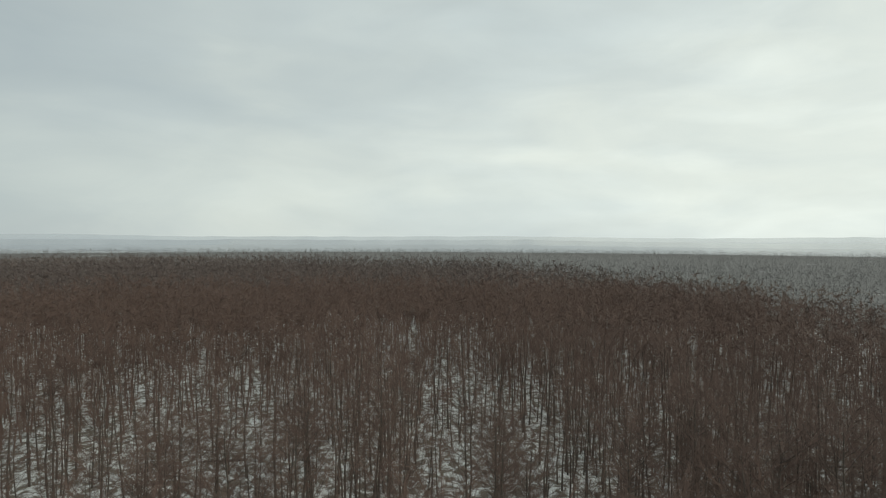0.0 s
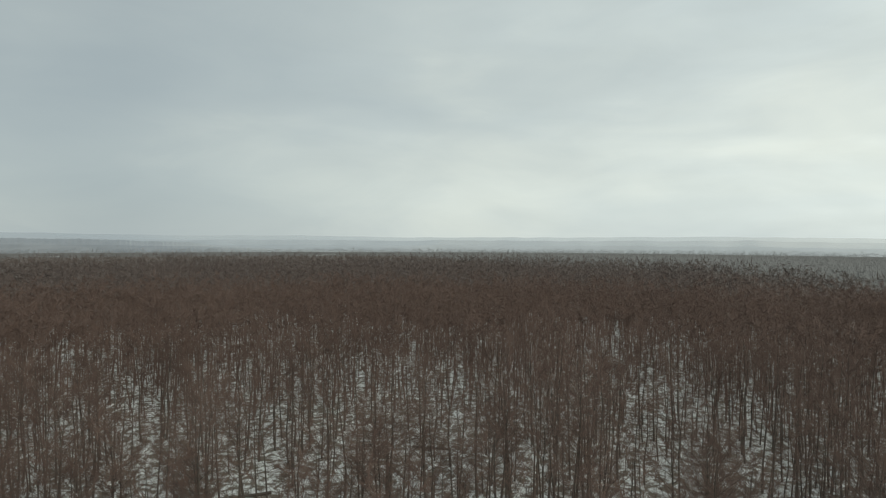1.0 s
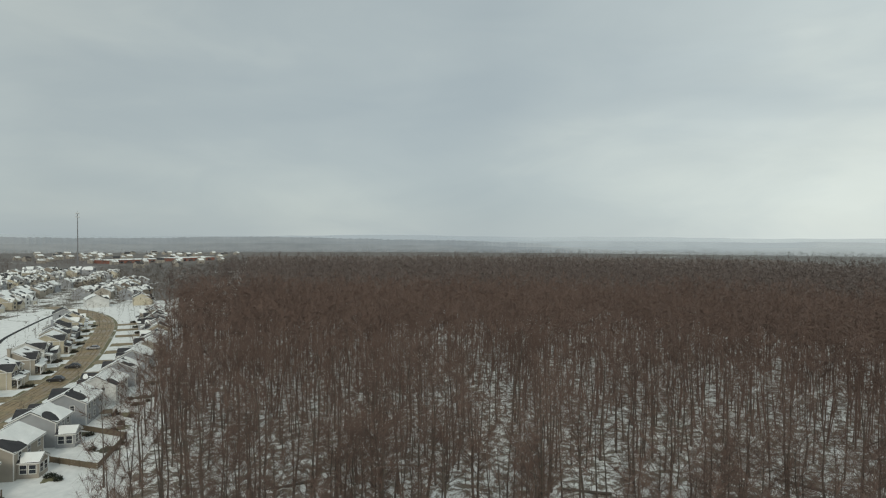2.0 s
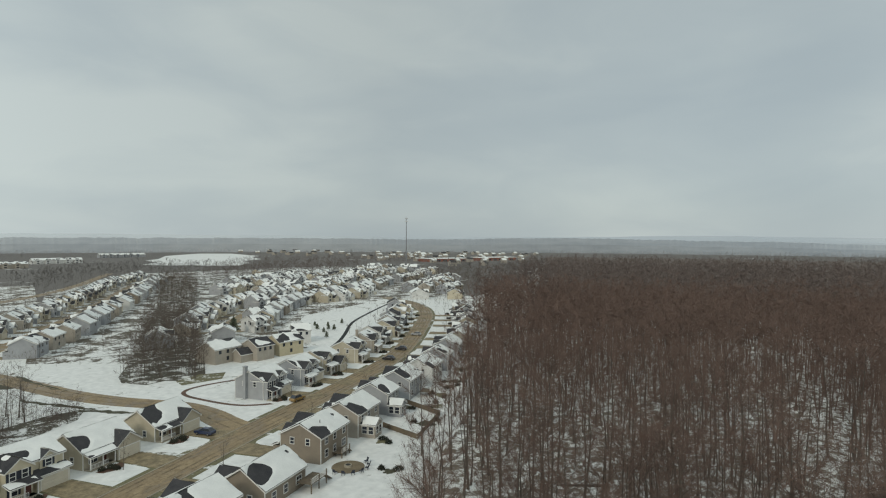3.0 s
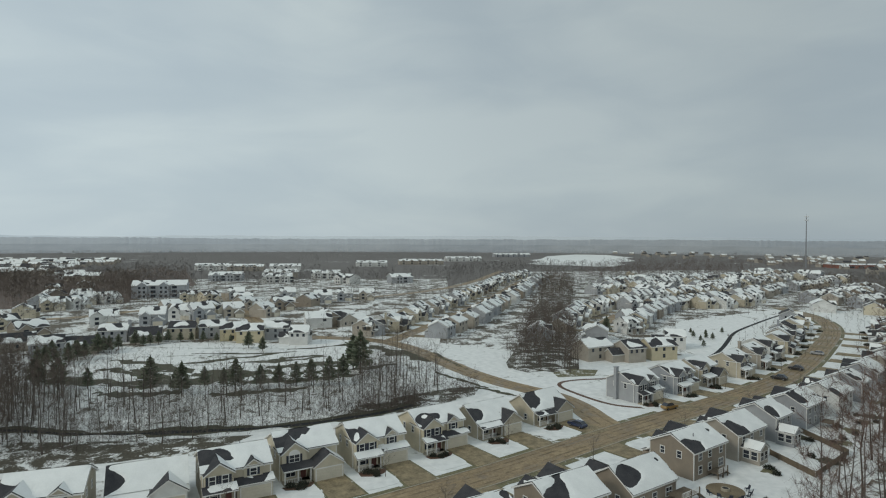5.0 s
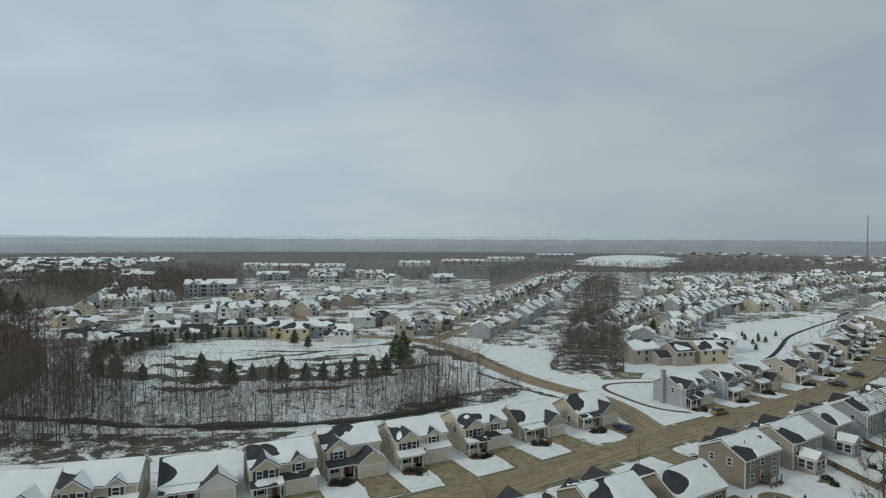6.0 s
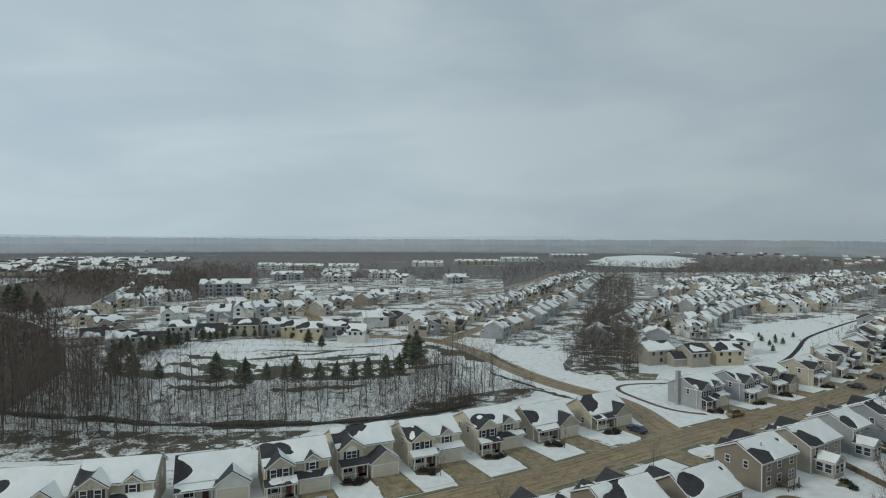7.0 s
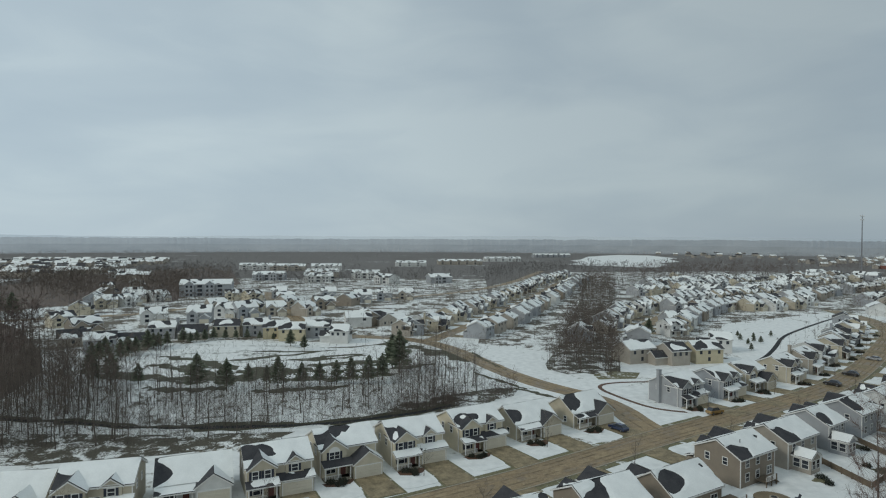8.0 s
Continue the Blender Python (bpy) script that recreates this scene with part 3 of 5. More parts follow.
    def window(self, x, y, z, w=1.0, h=1.35, face="front", shutters=False, arch=False):
        if not self.near:
            ax = {"front": (w / 2, 0.05), "back": (w / 2, 0.05), "left": (0.05, w / 2), "right": (0.05, w / 2)}[face]
            part("window", Shape().box(x - ax[0], x + ax[0], y - ax[1], y + ax[1], z, z + h), "glass", self.base)
            return
        turn = {"front": 0, "back": 180, "left": -90, "right": 90}[face]
        at = pose(x, y, z, 0, 0, turn)
        b = 0.11
        xs = [-w / 2 - b, -w / 2, w / 2, w / 2 + b] if w < 1.4 else [-w / 2 - b, -w / 2, -0.05, 0.05, w / 2, w / 2 + b]
        zs = [-b, 0, h / 2 - 0.04, h / 2 + 0.04, h, h + b]
        f = lattice(xs, zs, -0.09, 0.02)
        frame_ob = part("window", f, "trim", self.base, "white-framed window with dark glass", at)
        part("pane", Shape().box(-w / 2, w / 2, -0.05, 0.0, 0, h), "glass", frame_ob)
        if arch:
            ring = [(math.cos(t) * (w / 2 + b), h + b + math.sin(t) * (w / 2 + b) * 0.8) for t in (math.pi * i / 8 for i in range(9))]
            part("fanlight", Shape().solid([(p, -0.085, q) for p, q in ring], [(p, 0.0, q) for p, q in ring]), "trim", frame_ob, "white half-round fanlight")
        if shutters:
            for sx in (-w / 2 - b - 0.42, w / 2 + b + 0.02):
                part("shutter", Shape().box(sx, sx + 0.4, -0.07, 0.0, -0.05, h + 0.05), "shutter", frame_ob, "dark window shutter")

    def garage_door(self, x, y, w=4.8, h=2.15, open_door=False):
        s = Shape()
        if open_door:
            # a near-black board on the wall stands for the garage's unlit inside
            s.box(x - w / 2, x + w / 2, y - 0.03, y + 0.02, 0.05, h)
            door = part("garage_opening", s, "shutter", self.base, "dark board for the unlit inside of an open double garage")
        else:
            ring = [(y, 0.05), (y, 0.05 + h)]
            for k in range(4, 0, -1):
                ring += [(y - 0.07, 0.05 + k * h / 4 - 0.02), (y - 0.07, 0.05 + (k - 1) * h / 4 + 0.03), (y - 0.02, 0.05 + (k - 1) * h / 4 + 0.005)]
            s.solid([(x - w / 2, py, pz) for py, pz in ring], [(x + w / 2, py, pz) for py, pz in ring])
            door = part("garage_door", s, "door", self.base, "pale panelled double garage door")
        if self.near:
            arch = [(x - w / 2 - 0.16, 0), (x - w / 2, 0), (x - w / 2, h + 0.05), (x + w / 2, h + 0.05), (x + w / 2, 0), (x + w / 2 + 0.16, 0), (x + w / 2 + 0.16, h + 0.22), (x - w / 2 - 0.16, h + 0.22)]
            part("door_frame", Shape().solid([(p, y - 0.1, q) for p, q in arch], [(p, y, q) for p, q in arch]), "trim", door)

    def front_door(self, x, y, z=0.3):
        part("front_door", Shape().box(x - 0.48, x + 0.48, y - 0.06, y, z, z + 2.1), "front_door", self.base, "dark front door")
        if self.near:
            part("doorstep", Shape().box(x - 0.9, x + 0.9, y - 1.3, y, 0, z), "kerb", self.base)

    def porch(self, x0, x1, y, depth, z=3.0):
        if not self.near:
            return
        part("porch_floor", Shape().box(x0, x1, y - depth, y, 0, 0.3), "kerb", self.base)
        for x in (x0 + 0.1, (x0 + x1) / 2, x1 - 0.1):
            part("porch_post", Shape().box(x - 0.09, x + 0.09, y - depth + 0.05, y - depth + 0.23, 0.3, z), "trim", self.base)
        n = int((x1 - x0 - 1.6) / 0.3)
        xs = [v for k in range(n) for v in (x0 + 0.2 + k * 0.3, x0 + 0.26 + k * 0.3)]
        part("porch_rail", lattice(xs, [0.4, 0.46, 1.1, 1.18], y - depth + 0.1, y - depth + 0.16), "trim", self.base, "white porch railing")

    def chimney(self, x, y, top, mat="brick"):
        part("chimney", Shape().box(x - 0.55, x + 0.55, y - 0.4, y + 0.4, 0, top).box(x - 0.65, x + 0.65, y - 0.5, y + 0.5, top, top + 0.2), mat, self.base)

    def vents(self, x, y, z):
        part("roof_vent", Shape().tube((x, y, z - 0.3), (x, y, z + 0.5), 0.09, 0.09, 8), "metal", self.base)

    def finish(self):
        if self.snow.f:
            tagged(part("snow_cover", self.snow, "snow", self.base, "patchy melting snow on the roof"), kind="stuff")
        return self.base


def detached(style, x, y, heading, wall, label, group, seed, near=True, flip=False, depth=9.0):
    """One of the estate's house plans. heading: degrees of the front's x axis."""
    m = pose(x, y, 0, 0, 0, heading)
    h = House(m, wall, label, group, seed * 17 + 3, radians(heading), near)
    k = -1 if flip else 1

    def span(a, b):
        return (min(a * k, b * k), max(a * k, b * k))

    if style == "twin":          # two full storeys, wide front gable, dormer gable over the garage
        h.ridge_x(-5.4, 5.4, 0, depth, 0, 5.05, 0.5)
        h.ridge_y(*span(-5.2, -0.8), -1.2, 4.0, 0, 5.05, 0.72)
        h.ridge_y(*span(1.0, 4.0), -0.3, 3.2, 3.3, 5.05, 0.72, "dormer")
        part("garage_wall", Shape().box(*span(-0.3, 5.4), -1.6, 0, 0, 2.65), wall, h.base)
        h.shed(*span(-0.4, 5.5), -1.7, 0.0, 2.75, 3.45)
        h.garage_door(2.7 * k, -1.6)
        h.shed(*span(-5.5, -0.6), -2.9, -1.2, 2.7, 3.3)
        h.porch(*span(-5.4, -0.8), -1.2, 1.6, 2.6)
        h.front_door(-1.6 * k, -1.2)
        h.window(-3.9 * k, -1.2, 0.9, 1.1, 1.4, shutters=near)
        for wx in (-4.1, -2.1):
            h.window(wx * k, -1.2, 3.4, 0.9, 1.3, shutters=near)
        h.window(2.5 * k, -0.3, 3.6, 1.0, 1.1, shutters=near)
    elif style == "arch":        # tall gable with a fanlight window, low garage wing with its own gable
        h.ridge_x(-5.3, 5.3, 0, depth, 0, 5.05, 0.5)
        h.ridge_y(*span(-5.1, -0.6), -0.9, 4.2, 0, 5.0, 0.76)
        h.ridge_y(*span(0.0, 5.4), -3.4, 1.5, 0, 2.7, 0.72, "garage_wing")
        h.garage_door(2.7 * k, -3.4, open_door=seed % 5 == 0)
        h.shed(*span(-5.2, 0.0), -2.9, -0.9, 2.75, 3.35)
        h.porch(*span(-5.2, -0.4), -0.9, 2.0, 2.6)
        h.front_door(-1.3 * k, -0.9)
        h.window(-3.6 * k, -0.9, 0.9, 1.6, 1.4)
        h.window(-2.9 * k, -0.9, 3.4, 1.8, 1.2, shutters=near, arch=True)
    elif style == "ranch":       # one and a half storeys: long roof over a porch, garage gable
        h.ridge_x(-5.7, 5.7, 0, depth, 0, 3.3, 0.64)
        h.ridge_y(*span(0.2, 5.7), -1.8, 3.6, 0, 2.9, 0.70, "garage_wing")
        h.garage_door(3.0 * k, -1.8)
        h.shed(*span(-5.6, 0.0), -1.9, 0.0, 2.6, 3.25)
        h.porch(*span(-5.6, -0.1), 0, 1.8, 2.5)
        h.front_door(-1.2 * k, 0)
        h.window(-3.6 * k, 0, 0.9, 1.8, 1.5)
    elif style == "side":        # two storeys with a plain front and a low side garage
        h.ridge_x(*span(-5.4, 2.0), 0, depth, 0, 5.05, 0.5)
        h.ridge_x(*span(2.0, 6.8), 1.5, depth - 2.5, 0, 2.8, 0.70, "garage_wing")
        h.ridge_y(*span(-5.4, -2.0), -0.6, 4.0, 2.9, 5.0, 0.85)
        h.garage_door(4.6 * k, 1.5, 4.2)
        h.shed(*span(-5.5, 2.1), -1.5, 0.0, 2.75, 3.4)
        h.porch(*span(-5.4, 2.0), 0, 1.5, 2.6)
        h.front_door(-0.4 * k, 0)
        for wx in (-3.7, 0.9):
            h.window(wx * k, -0.6 if wx < -2 else 0, 3.4, 1.1, 1.25, shutters=near)
            h.window(wx * k, 0, 0.9, 1.1, 1.3)
    # the backs and sides of all plans
    low = style == "ranch"
    ends = {"twin": (-5.4, 5.4), "arch": (-5.3, 5.3), "ranch": (-5.7, 5.7), "side": (-5.4, 2.0)}[style]
    ends = sorted(e * k for e in ends)
    for wx in ((-3.6, 0.2, 3.4) if style != "side" else (-3.8, -1.4, 0.8)):
        if not low:
            h.window(wx * k, depth, 3.4, 1.0, 1.2, "back")
        if near or wx == 0.2:
            h.window(wx * k, depth, 0.95, 1.5 if wx < 0 else 1.0, 1.35, "back")
    for wy in (depth * 0.3, depth * 0.68):
        h.window(ends[0], wy, 0.95 if low else 3.4, 0.8, 1.2, "left")
        if near and style != "side":
            h.window(ends[1], wy, 0.95 if low else 3.4, 0.8, 1.2, "right")
    if seed % 4 == 1:
        h.chimney(ends[0] - 0.42, depth * 0.6, 8.6 if not low else 7.2, wall)
    if near and seed % 3 == 0:
        h.vents(1.5 * k, depth * 0.72, (5.4 if not low else 3.5) + depth * 0.28 * (0.54 if not low else 0.64))
    return h


def lot(x, y, heading, reach, flip=False, garage=2.9, front=-1.6, edged=False):
    """The driveway from a garage to the street."""
    c, s = math.cos(radians(heading)), math.sin(radians(heading))
    gx = -garage if flip else garage
    sh = Shape()
    pts = [(gx - 2.6, front), (gx + 2.6, front), (gx + 3.0, -reach), (gx - 3.0, -reach)]
    ring = [(x + px * c - py * s, y + px * s + py * c) for px, py in pts]
    sh.solid([(px, py, 0.02) for px, py in ring[::-1]], [(px, py, 0.10) for px, py in ring[::-1]])
    if edged:
        rim = [(gx - 3.0, front), (gx + 3.0, front), (gx + 3.5, -reach - 0.3), (gx - 3.5, -reach - 0.3)]
        rim = [(x + px * c - py * s, y + px * s + py * c) for px, py in rim]
        patch("lawn_edge", rim[::-1], 0.045, "verge", "thawed brown lawn edge beside a driveway", "lawn", 0.03)
        # the front lawn keeps its snow: a rounded white sheet between two driveways
        k, mx, my, hx, hy = (-1 if flip else 1), -3.9, (front - 1.0 - reach + 1.9) / 2, 3.6, (reach - 1.9 + front - 1.0) / 2
        lawn = []
        for i in range(28):
            t = 2 * math.pi * i / 28
            bulge = 1 + 0.07 * noise.noise(Vector((math.cos(t) * 1.6 + x, math.sin(t) * 1.6 + y, 3.0)))
            px = mx + hx * math.copysign(abs(math.cos(t)) ** 0.42, math.cos(t)) * bulge
            py = my + hy * math.copysign(abs(math.sin(t)) ** 0.42, math.sin(t)) * bulge
            lawn.append((x + k * px * c - py * s, y + k * px * s + py * c))
        patch("snow_lawn", lawn if k > 0 else lawn[::-1], 0.06, "lawn", "snow-covered front lawn between driveways", "lawn", 0.05)
    return tagged(part("driveway", sh, "concrete"), "damp concrete driveway cleared of snow", "driveway", "driveways", "structure")


# the row across the street: place of the front, heading, plan, paint
ROW_ONE = [(-77, 87.0, 5, "ranch", "cream", 0), (-64, 88.2, 9, "ranch", "cream", 0), (-51.1, 89.7, 14, "twin", "beige", 0), (-38.3, 95.7, 20.5, "ranch", "white", 0),
           (-25.3, 99.0, 24, "twin", "beige", 0), (-14.9, 107.6, 26, "arch", "cream", 0), (-2.3, 112.7, 26, "twin", "cream", 0), (10.5, 120.4, 28.5, "twin", "cream", 0),
           (23.4, 127.7, 31, "ranch", "beige", 0), (37.7, 136.0, 32, "ranch", "beige", 0)]
for i, (x, y, a, style, paint, flip) in enumerate(ROW_ONE):
    detached(style, x, y, a, paint, paint + "-sided two-storey house with snowy dark roof", "houses along the street", i * 4 + 2, True, bool(flip)).finish()
    lot(x, y, a, 12.4, bool(flip), 4.6 if style == "side" else 2.8, edged=True)
ROW_TWO = [(68.4, 152.6, 31, "twin", "grey"), (82.9, 160.4, 33, "twin", "grey"), (94.7, 169.1, 34, "arch", "beige"), (111.9, 178.5, 37, "twin", "beige"), (125.9, 190.4, 41, "twin", "tan"), (138.2, 204.1, 43, "arch", "white"), (152.4, 214.8, 43, "twin", "beige"), (164.0, 228.2, 46, "twin", "tan"), (174.7, 242.3, 47, "arch", "grey"), (188.0, 256.0, 49, "twin", "beige"), (200.3, 267.5, 52, "side", "cream"), (209.2, 286.7, 56, "twin", "grey")]
for i, (x, y, a, style, paint) in enumerate(ROW_TWO):
    detached(style, x, y, a, paint, paint + "-sided two-storey house across the side street", "houses along the street", i * 3 + 41, i < 7).finish()
    lot(x, y, a, 13.0, False, 4.6 if style == "side" else 2.8, edged=True)
ROW_THREE = [(9, 83, 208, "twin", "taupe"), (23.5, 90.5, 208, "twin", "taupe"), (38, 98.6, 210, "ranch", "taupe"), (53.7, 110.3, 211.4, "twin", "taupe"), (67.0, 118.6, 212, "twin", "tan"),
             (78.5, 126.7, 213, "side", "grey"), (93.4, 135.9, 214, "arch", "grey"), (107.9, 144.5, 215, "twin", "white"), (120.8, 154.1, 217, "side", "grey"), (137.7, 167.4, 218, "twin", "grey"), (153.5, 178.8, 219, "arch", "tan"), (168.0, 191.8, 222, "twin", "grey"), (181.5, 205.2, 225, "side", "beige"), (196.1, 221.1, 227, "twin", "grey"), (208.7, 236.4, 229, "arch", "grey"), (220.4, 251.9, 231, "twin", "tan")]
for i, (x, y, a, style, paint) in enumerate(ROW_THREE):
    detached(style, x, y, a, paint, paint + "-sided house with its back to the woods", "houses along the street", i * 8 + 90, i < 10).finish()
    lot(x, y, a, 12.5, False, 4.6 if style == "side" else 2.8, edged=True)

# the farther estate: four plans in several paints, copied along the streets
PLANS = []
for i, (style, paint) in enumerate((("twin", "beige"), ("arch", "grey"), ("ranch", "tan"), ("side", "white"), ("twin", "tan"), ("arch", "beige"), ("twin", "grey"), ("side", "tan"), ("arch", "yellow"))):
    PLANS.append(detached(style, 0, 0, 0, paint, paint + "-sided estate house under patchy snow", "estate houses", 200 + i, False).finish())


def far_plan(i, paint):
    """A plan for houses so far off that only walls, gables, doors and a few windows show."""
    h = House(pose(0, 0, 0), paint, paint + "-sided distant estate house under patchy snow", "distant estate houses", 300 + i * 7, 0.0, False)
    q = random.Random(i)
    w, d = q.uniform(5.0, 6.2), q.uniform(9, 11)
    h.ridge_x(-w, w, 0, d, 0, q.uniform(4.6, 5.6), q.uniform(0.5, 0.62), cover=q.uniform(0.4, 0.75))
    h.ridge_y(-w + 0.2, -0.3, -1.2, 4, 0, 4.8, 0.75)
    h.ridge_y(0.2, w - 0.2, -2.6, 2, 0, 2.8, 0.7, "garage_wing")
    h.garage_door(w / 2, -2.6, 4.4)
    h.window(-w / 2, -1.2, 3.2, 1.8, 1.3)
    h.window(-w / 2, -1.2, 0.9, 1.8, 1.4)
    h.window(-2.6, d, 3.2, 1.6, 1.2, "back")
    return h.finish()


FAR_PLANS = [far_plan(i, paint) for i, paint in enumerate(("beige", "grey", "white", "tan", "cream", "grey", "taupe"))]
used = set()
rng = random.Random(11)


def estate_house(x, y, heading, plan=None):
    plans = FAR_PLANS if plan is None and math.hypot(x, y) > 300 else PLANS
    plan = plans[rng.randrange(len(plans) - (plans is PLANS)) if plan is None else plan]
    m = pose(x, y, 0, 0, 0, heading)
    if plan.name in used:
        return copy_thing(plan, m)
    used.add(plan.name)
    plan.matrix_basis = m
    return plan


def street_row(line, side, setback, step, first=0.0, last=1e9):
    """Houses along one side of a street (side 1: left of its run), with their drives."""
    run = 0.0
    for x, y, a in along(line, 1.0):
        run += 1.0
        if run < first or run > last or (run - first) % step >= 1.0:
            continue
        back = setback + rng.uniform(-0.8, 2.0)
        hx, hy = x - math.sin(a) * back * side, y + math.cos(a) * back * side
        heading = math.degrees(a) + (0 if side > 0 else 180) + rng.uniform(-4, 4)
        estate_house(hx, hy, heading)
        lot(hx, hy, heading, setback - 3.5, False, 2.8)


street_row(ROAD_C, 1, 11.5, 16.5, 14, 460)
street_row(ROAD_C, -1, 11.5, 16.5, 22, 420)
street_row(ROAD_D, 1, 11.0, 15.5, 62, 330)
street_row(ROAD_D, -1, 11.0, 15.5, 70, 330)
for x, y, a in ((71.1, 212, 200), (82, 208, 196), (96, 212, 190), (113, 232, 160), (112, 262, 20), (68, 249, 70), (83, 246, 250), (120, 280, 10)):
    estate_house(x, y, a, {82: 7, 96: 8, 113: 3}.get(x))
for x, y in ((148, 340), (163, 338), (178, 346), (200, 350), (214, 352), (232, 362), (250, 378)):
    estate_house(x, y + 6, 28 + rng.uniform(-6, 6))
for x, y, a in ((266, 336, 60), (285, 320, 50), (304, 352, 20), (296, 386, 30), (322, 376, 200), (345, 402, 25)):
    estate_house(x, y, a + rng.uniform(-8, 8))
# the dense estate on the slope beyond the green
DENSE = [(150, 430), (205, 405), (262, 408), (300, 372), (330, 372), (455, 520), (520, 700), (470, 730), (370, 625), (300, 640), (241, 578), (190, 540)]
for i in range(-30, 30):
    for j in range(-30, 30):
        px, py = 16.5 * i + rng.uniform(-2, 2), (27 if j % 2 else 22) * j + rng.uniform(-1.5, 1.5)
        x, y = 320 + px * 0.80 - py * 0.60, 570 + px * 0.60 + py * 0.80
        bend = 12 * math.sin(x * 0.02)
        if inside(x, y, DENSE) and rng.random() < 0.7:
            estate_house(x, y, 37 + bend + (180 if j % 2 else 0) + rng.choice((0, 0, 0, 90)) + rng.uniform(-6, 6))
for x, y, a in ((-145.6, 244, 215), (-127, 230, 200), (-116, 235, 195), (-139, 300, 20), (-115, 260, 195), (-117, 301, 15), (-102, 258, 190), (-111, 323, 5), (-89, 266, 188), (-78, 269, 188), (-67.5, 262, 185), (-59, 257, 180), (-49, 264, 178), (-38.5, 251, 170),
                (-37, 298, 200), (-27, 300, 100), (-19, 299, 110), (-5, 268.5, 100), (4, 279, 70), (-99, 323, 30), (-85, 329, 20), (-84, 364, 60)):
    estate_house(x, y, a + rng.uniform(-8, 8), 8 if x in (-67.5, -59) else None)
for x, y, a in ((-64, 361, 20), (-120, 409, 60), (-45, 398, 10), (-32, 413, 10), (-17, 418, 5), (-192, 336, 30), (-175, 286, 40), (-72, 422, 20), (-136, 412, 20), (-150, 262, 40), (-122, 345, 40), (-100, 345, 60), (-66, 330, 70), (-58, 385, 240),
                (-197, 364, 30), (-188, 376, 60), (-206, 378, 20), (-194, 397, 30), (-182, 404, 60), (-205, 410, 20), (-226, 427, 40), (-247, 512, 30), (-258, 478, 30), (-95, 390, 15), (-108, 425, 10)):
    estate_house(x, y, a + rng.choice((0, 0, 90)) + rng.uniform(-12, 12))

# ---------------------------------------------------------------- trees
def prisms(rows, sides):
    """Tapered limbs from rows of start, end and two radii, as corners and triangles."""
    rows = np.asarray(rows, float)
    p, q, r0, r1 = rows[:, 0:3], rows[:, 3:6], rows[:, 6], rows[:, 7]
    axis = q - p
    axis /= np.linalg.norm(axis, axis=1, keepdims=True) + 1e-9
    ref = np.where(np.abs(axis[:, 2:3]) > 0.9, (1.0, 0.0, 0.0), (0.0, 0.0, 1.0))
    u = np.cross(axis, ref)
    u /= np.linalg.norm(u, axis=1, keepdims=True) + 1e-9
    w = np.cross(axis, u)
    t = 2 * np.pi * np.arange(sides) / sides
    ring = np.cos(t)[None, :, None] * u[:, None] + np.sin(t)[None, :, None] * w[:, None]
    verts = np.concatenate([p[:, None] + ring * r0[:, None, None], q[:, None] + ring * r1[:, None, None]], 1).reshape(-1, 3)
    i, j = np.arange(sides), (np.arange(sides) + 1) % sides
    one = np.concatenate([np.stack([i, j, j + sides], 1), np.stack([i, j + sides, i + sides], 1)])
    tris = (one[None] + (np.arange(len(rows)) * 2 * sides)[:, None, None]).reshape(-1, 3)
    return verts, tris


def slivers(rows):
    """Twigs: long thin blades from rows of start, end and width."""
    rows = np.asarray(rows, float)
    p, q, w = rows[:, 0:3], rows[:, 3:6], rows[:, 6:7]
    side = np.cross(q - p, np.random.RandomState(5).normal(size=p.shape))
    side /= np.linalg.norm(side, axis=1, keepdims=True) + 1e-9
    verts = np.stack([p - side * w / 2, p + side * w / 2, q], 1).reshape(-1, 3)
    return verts, np.arange(len(rows) * 3).reshape(-1, 3)


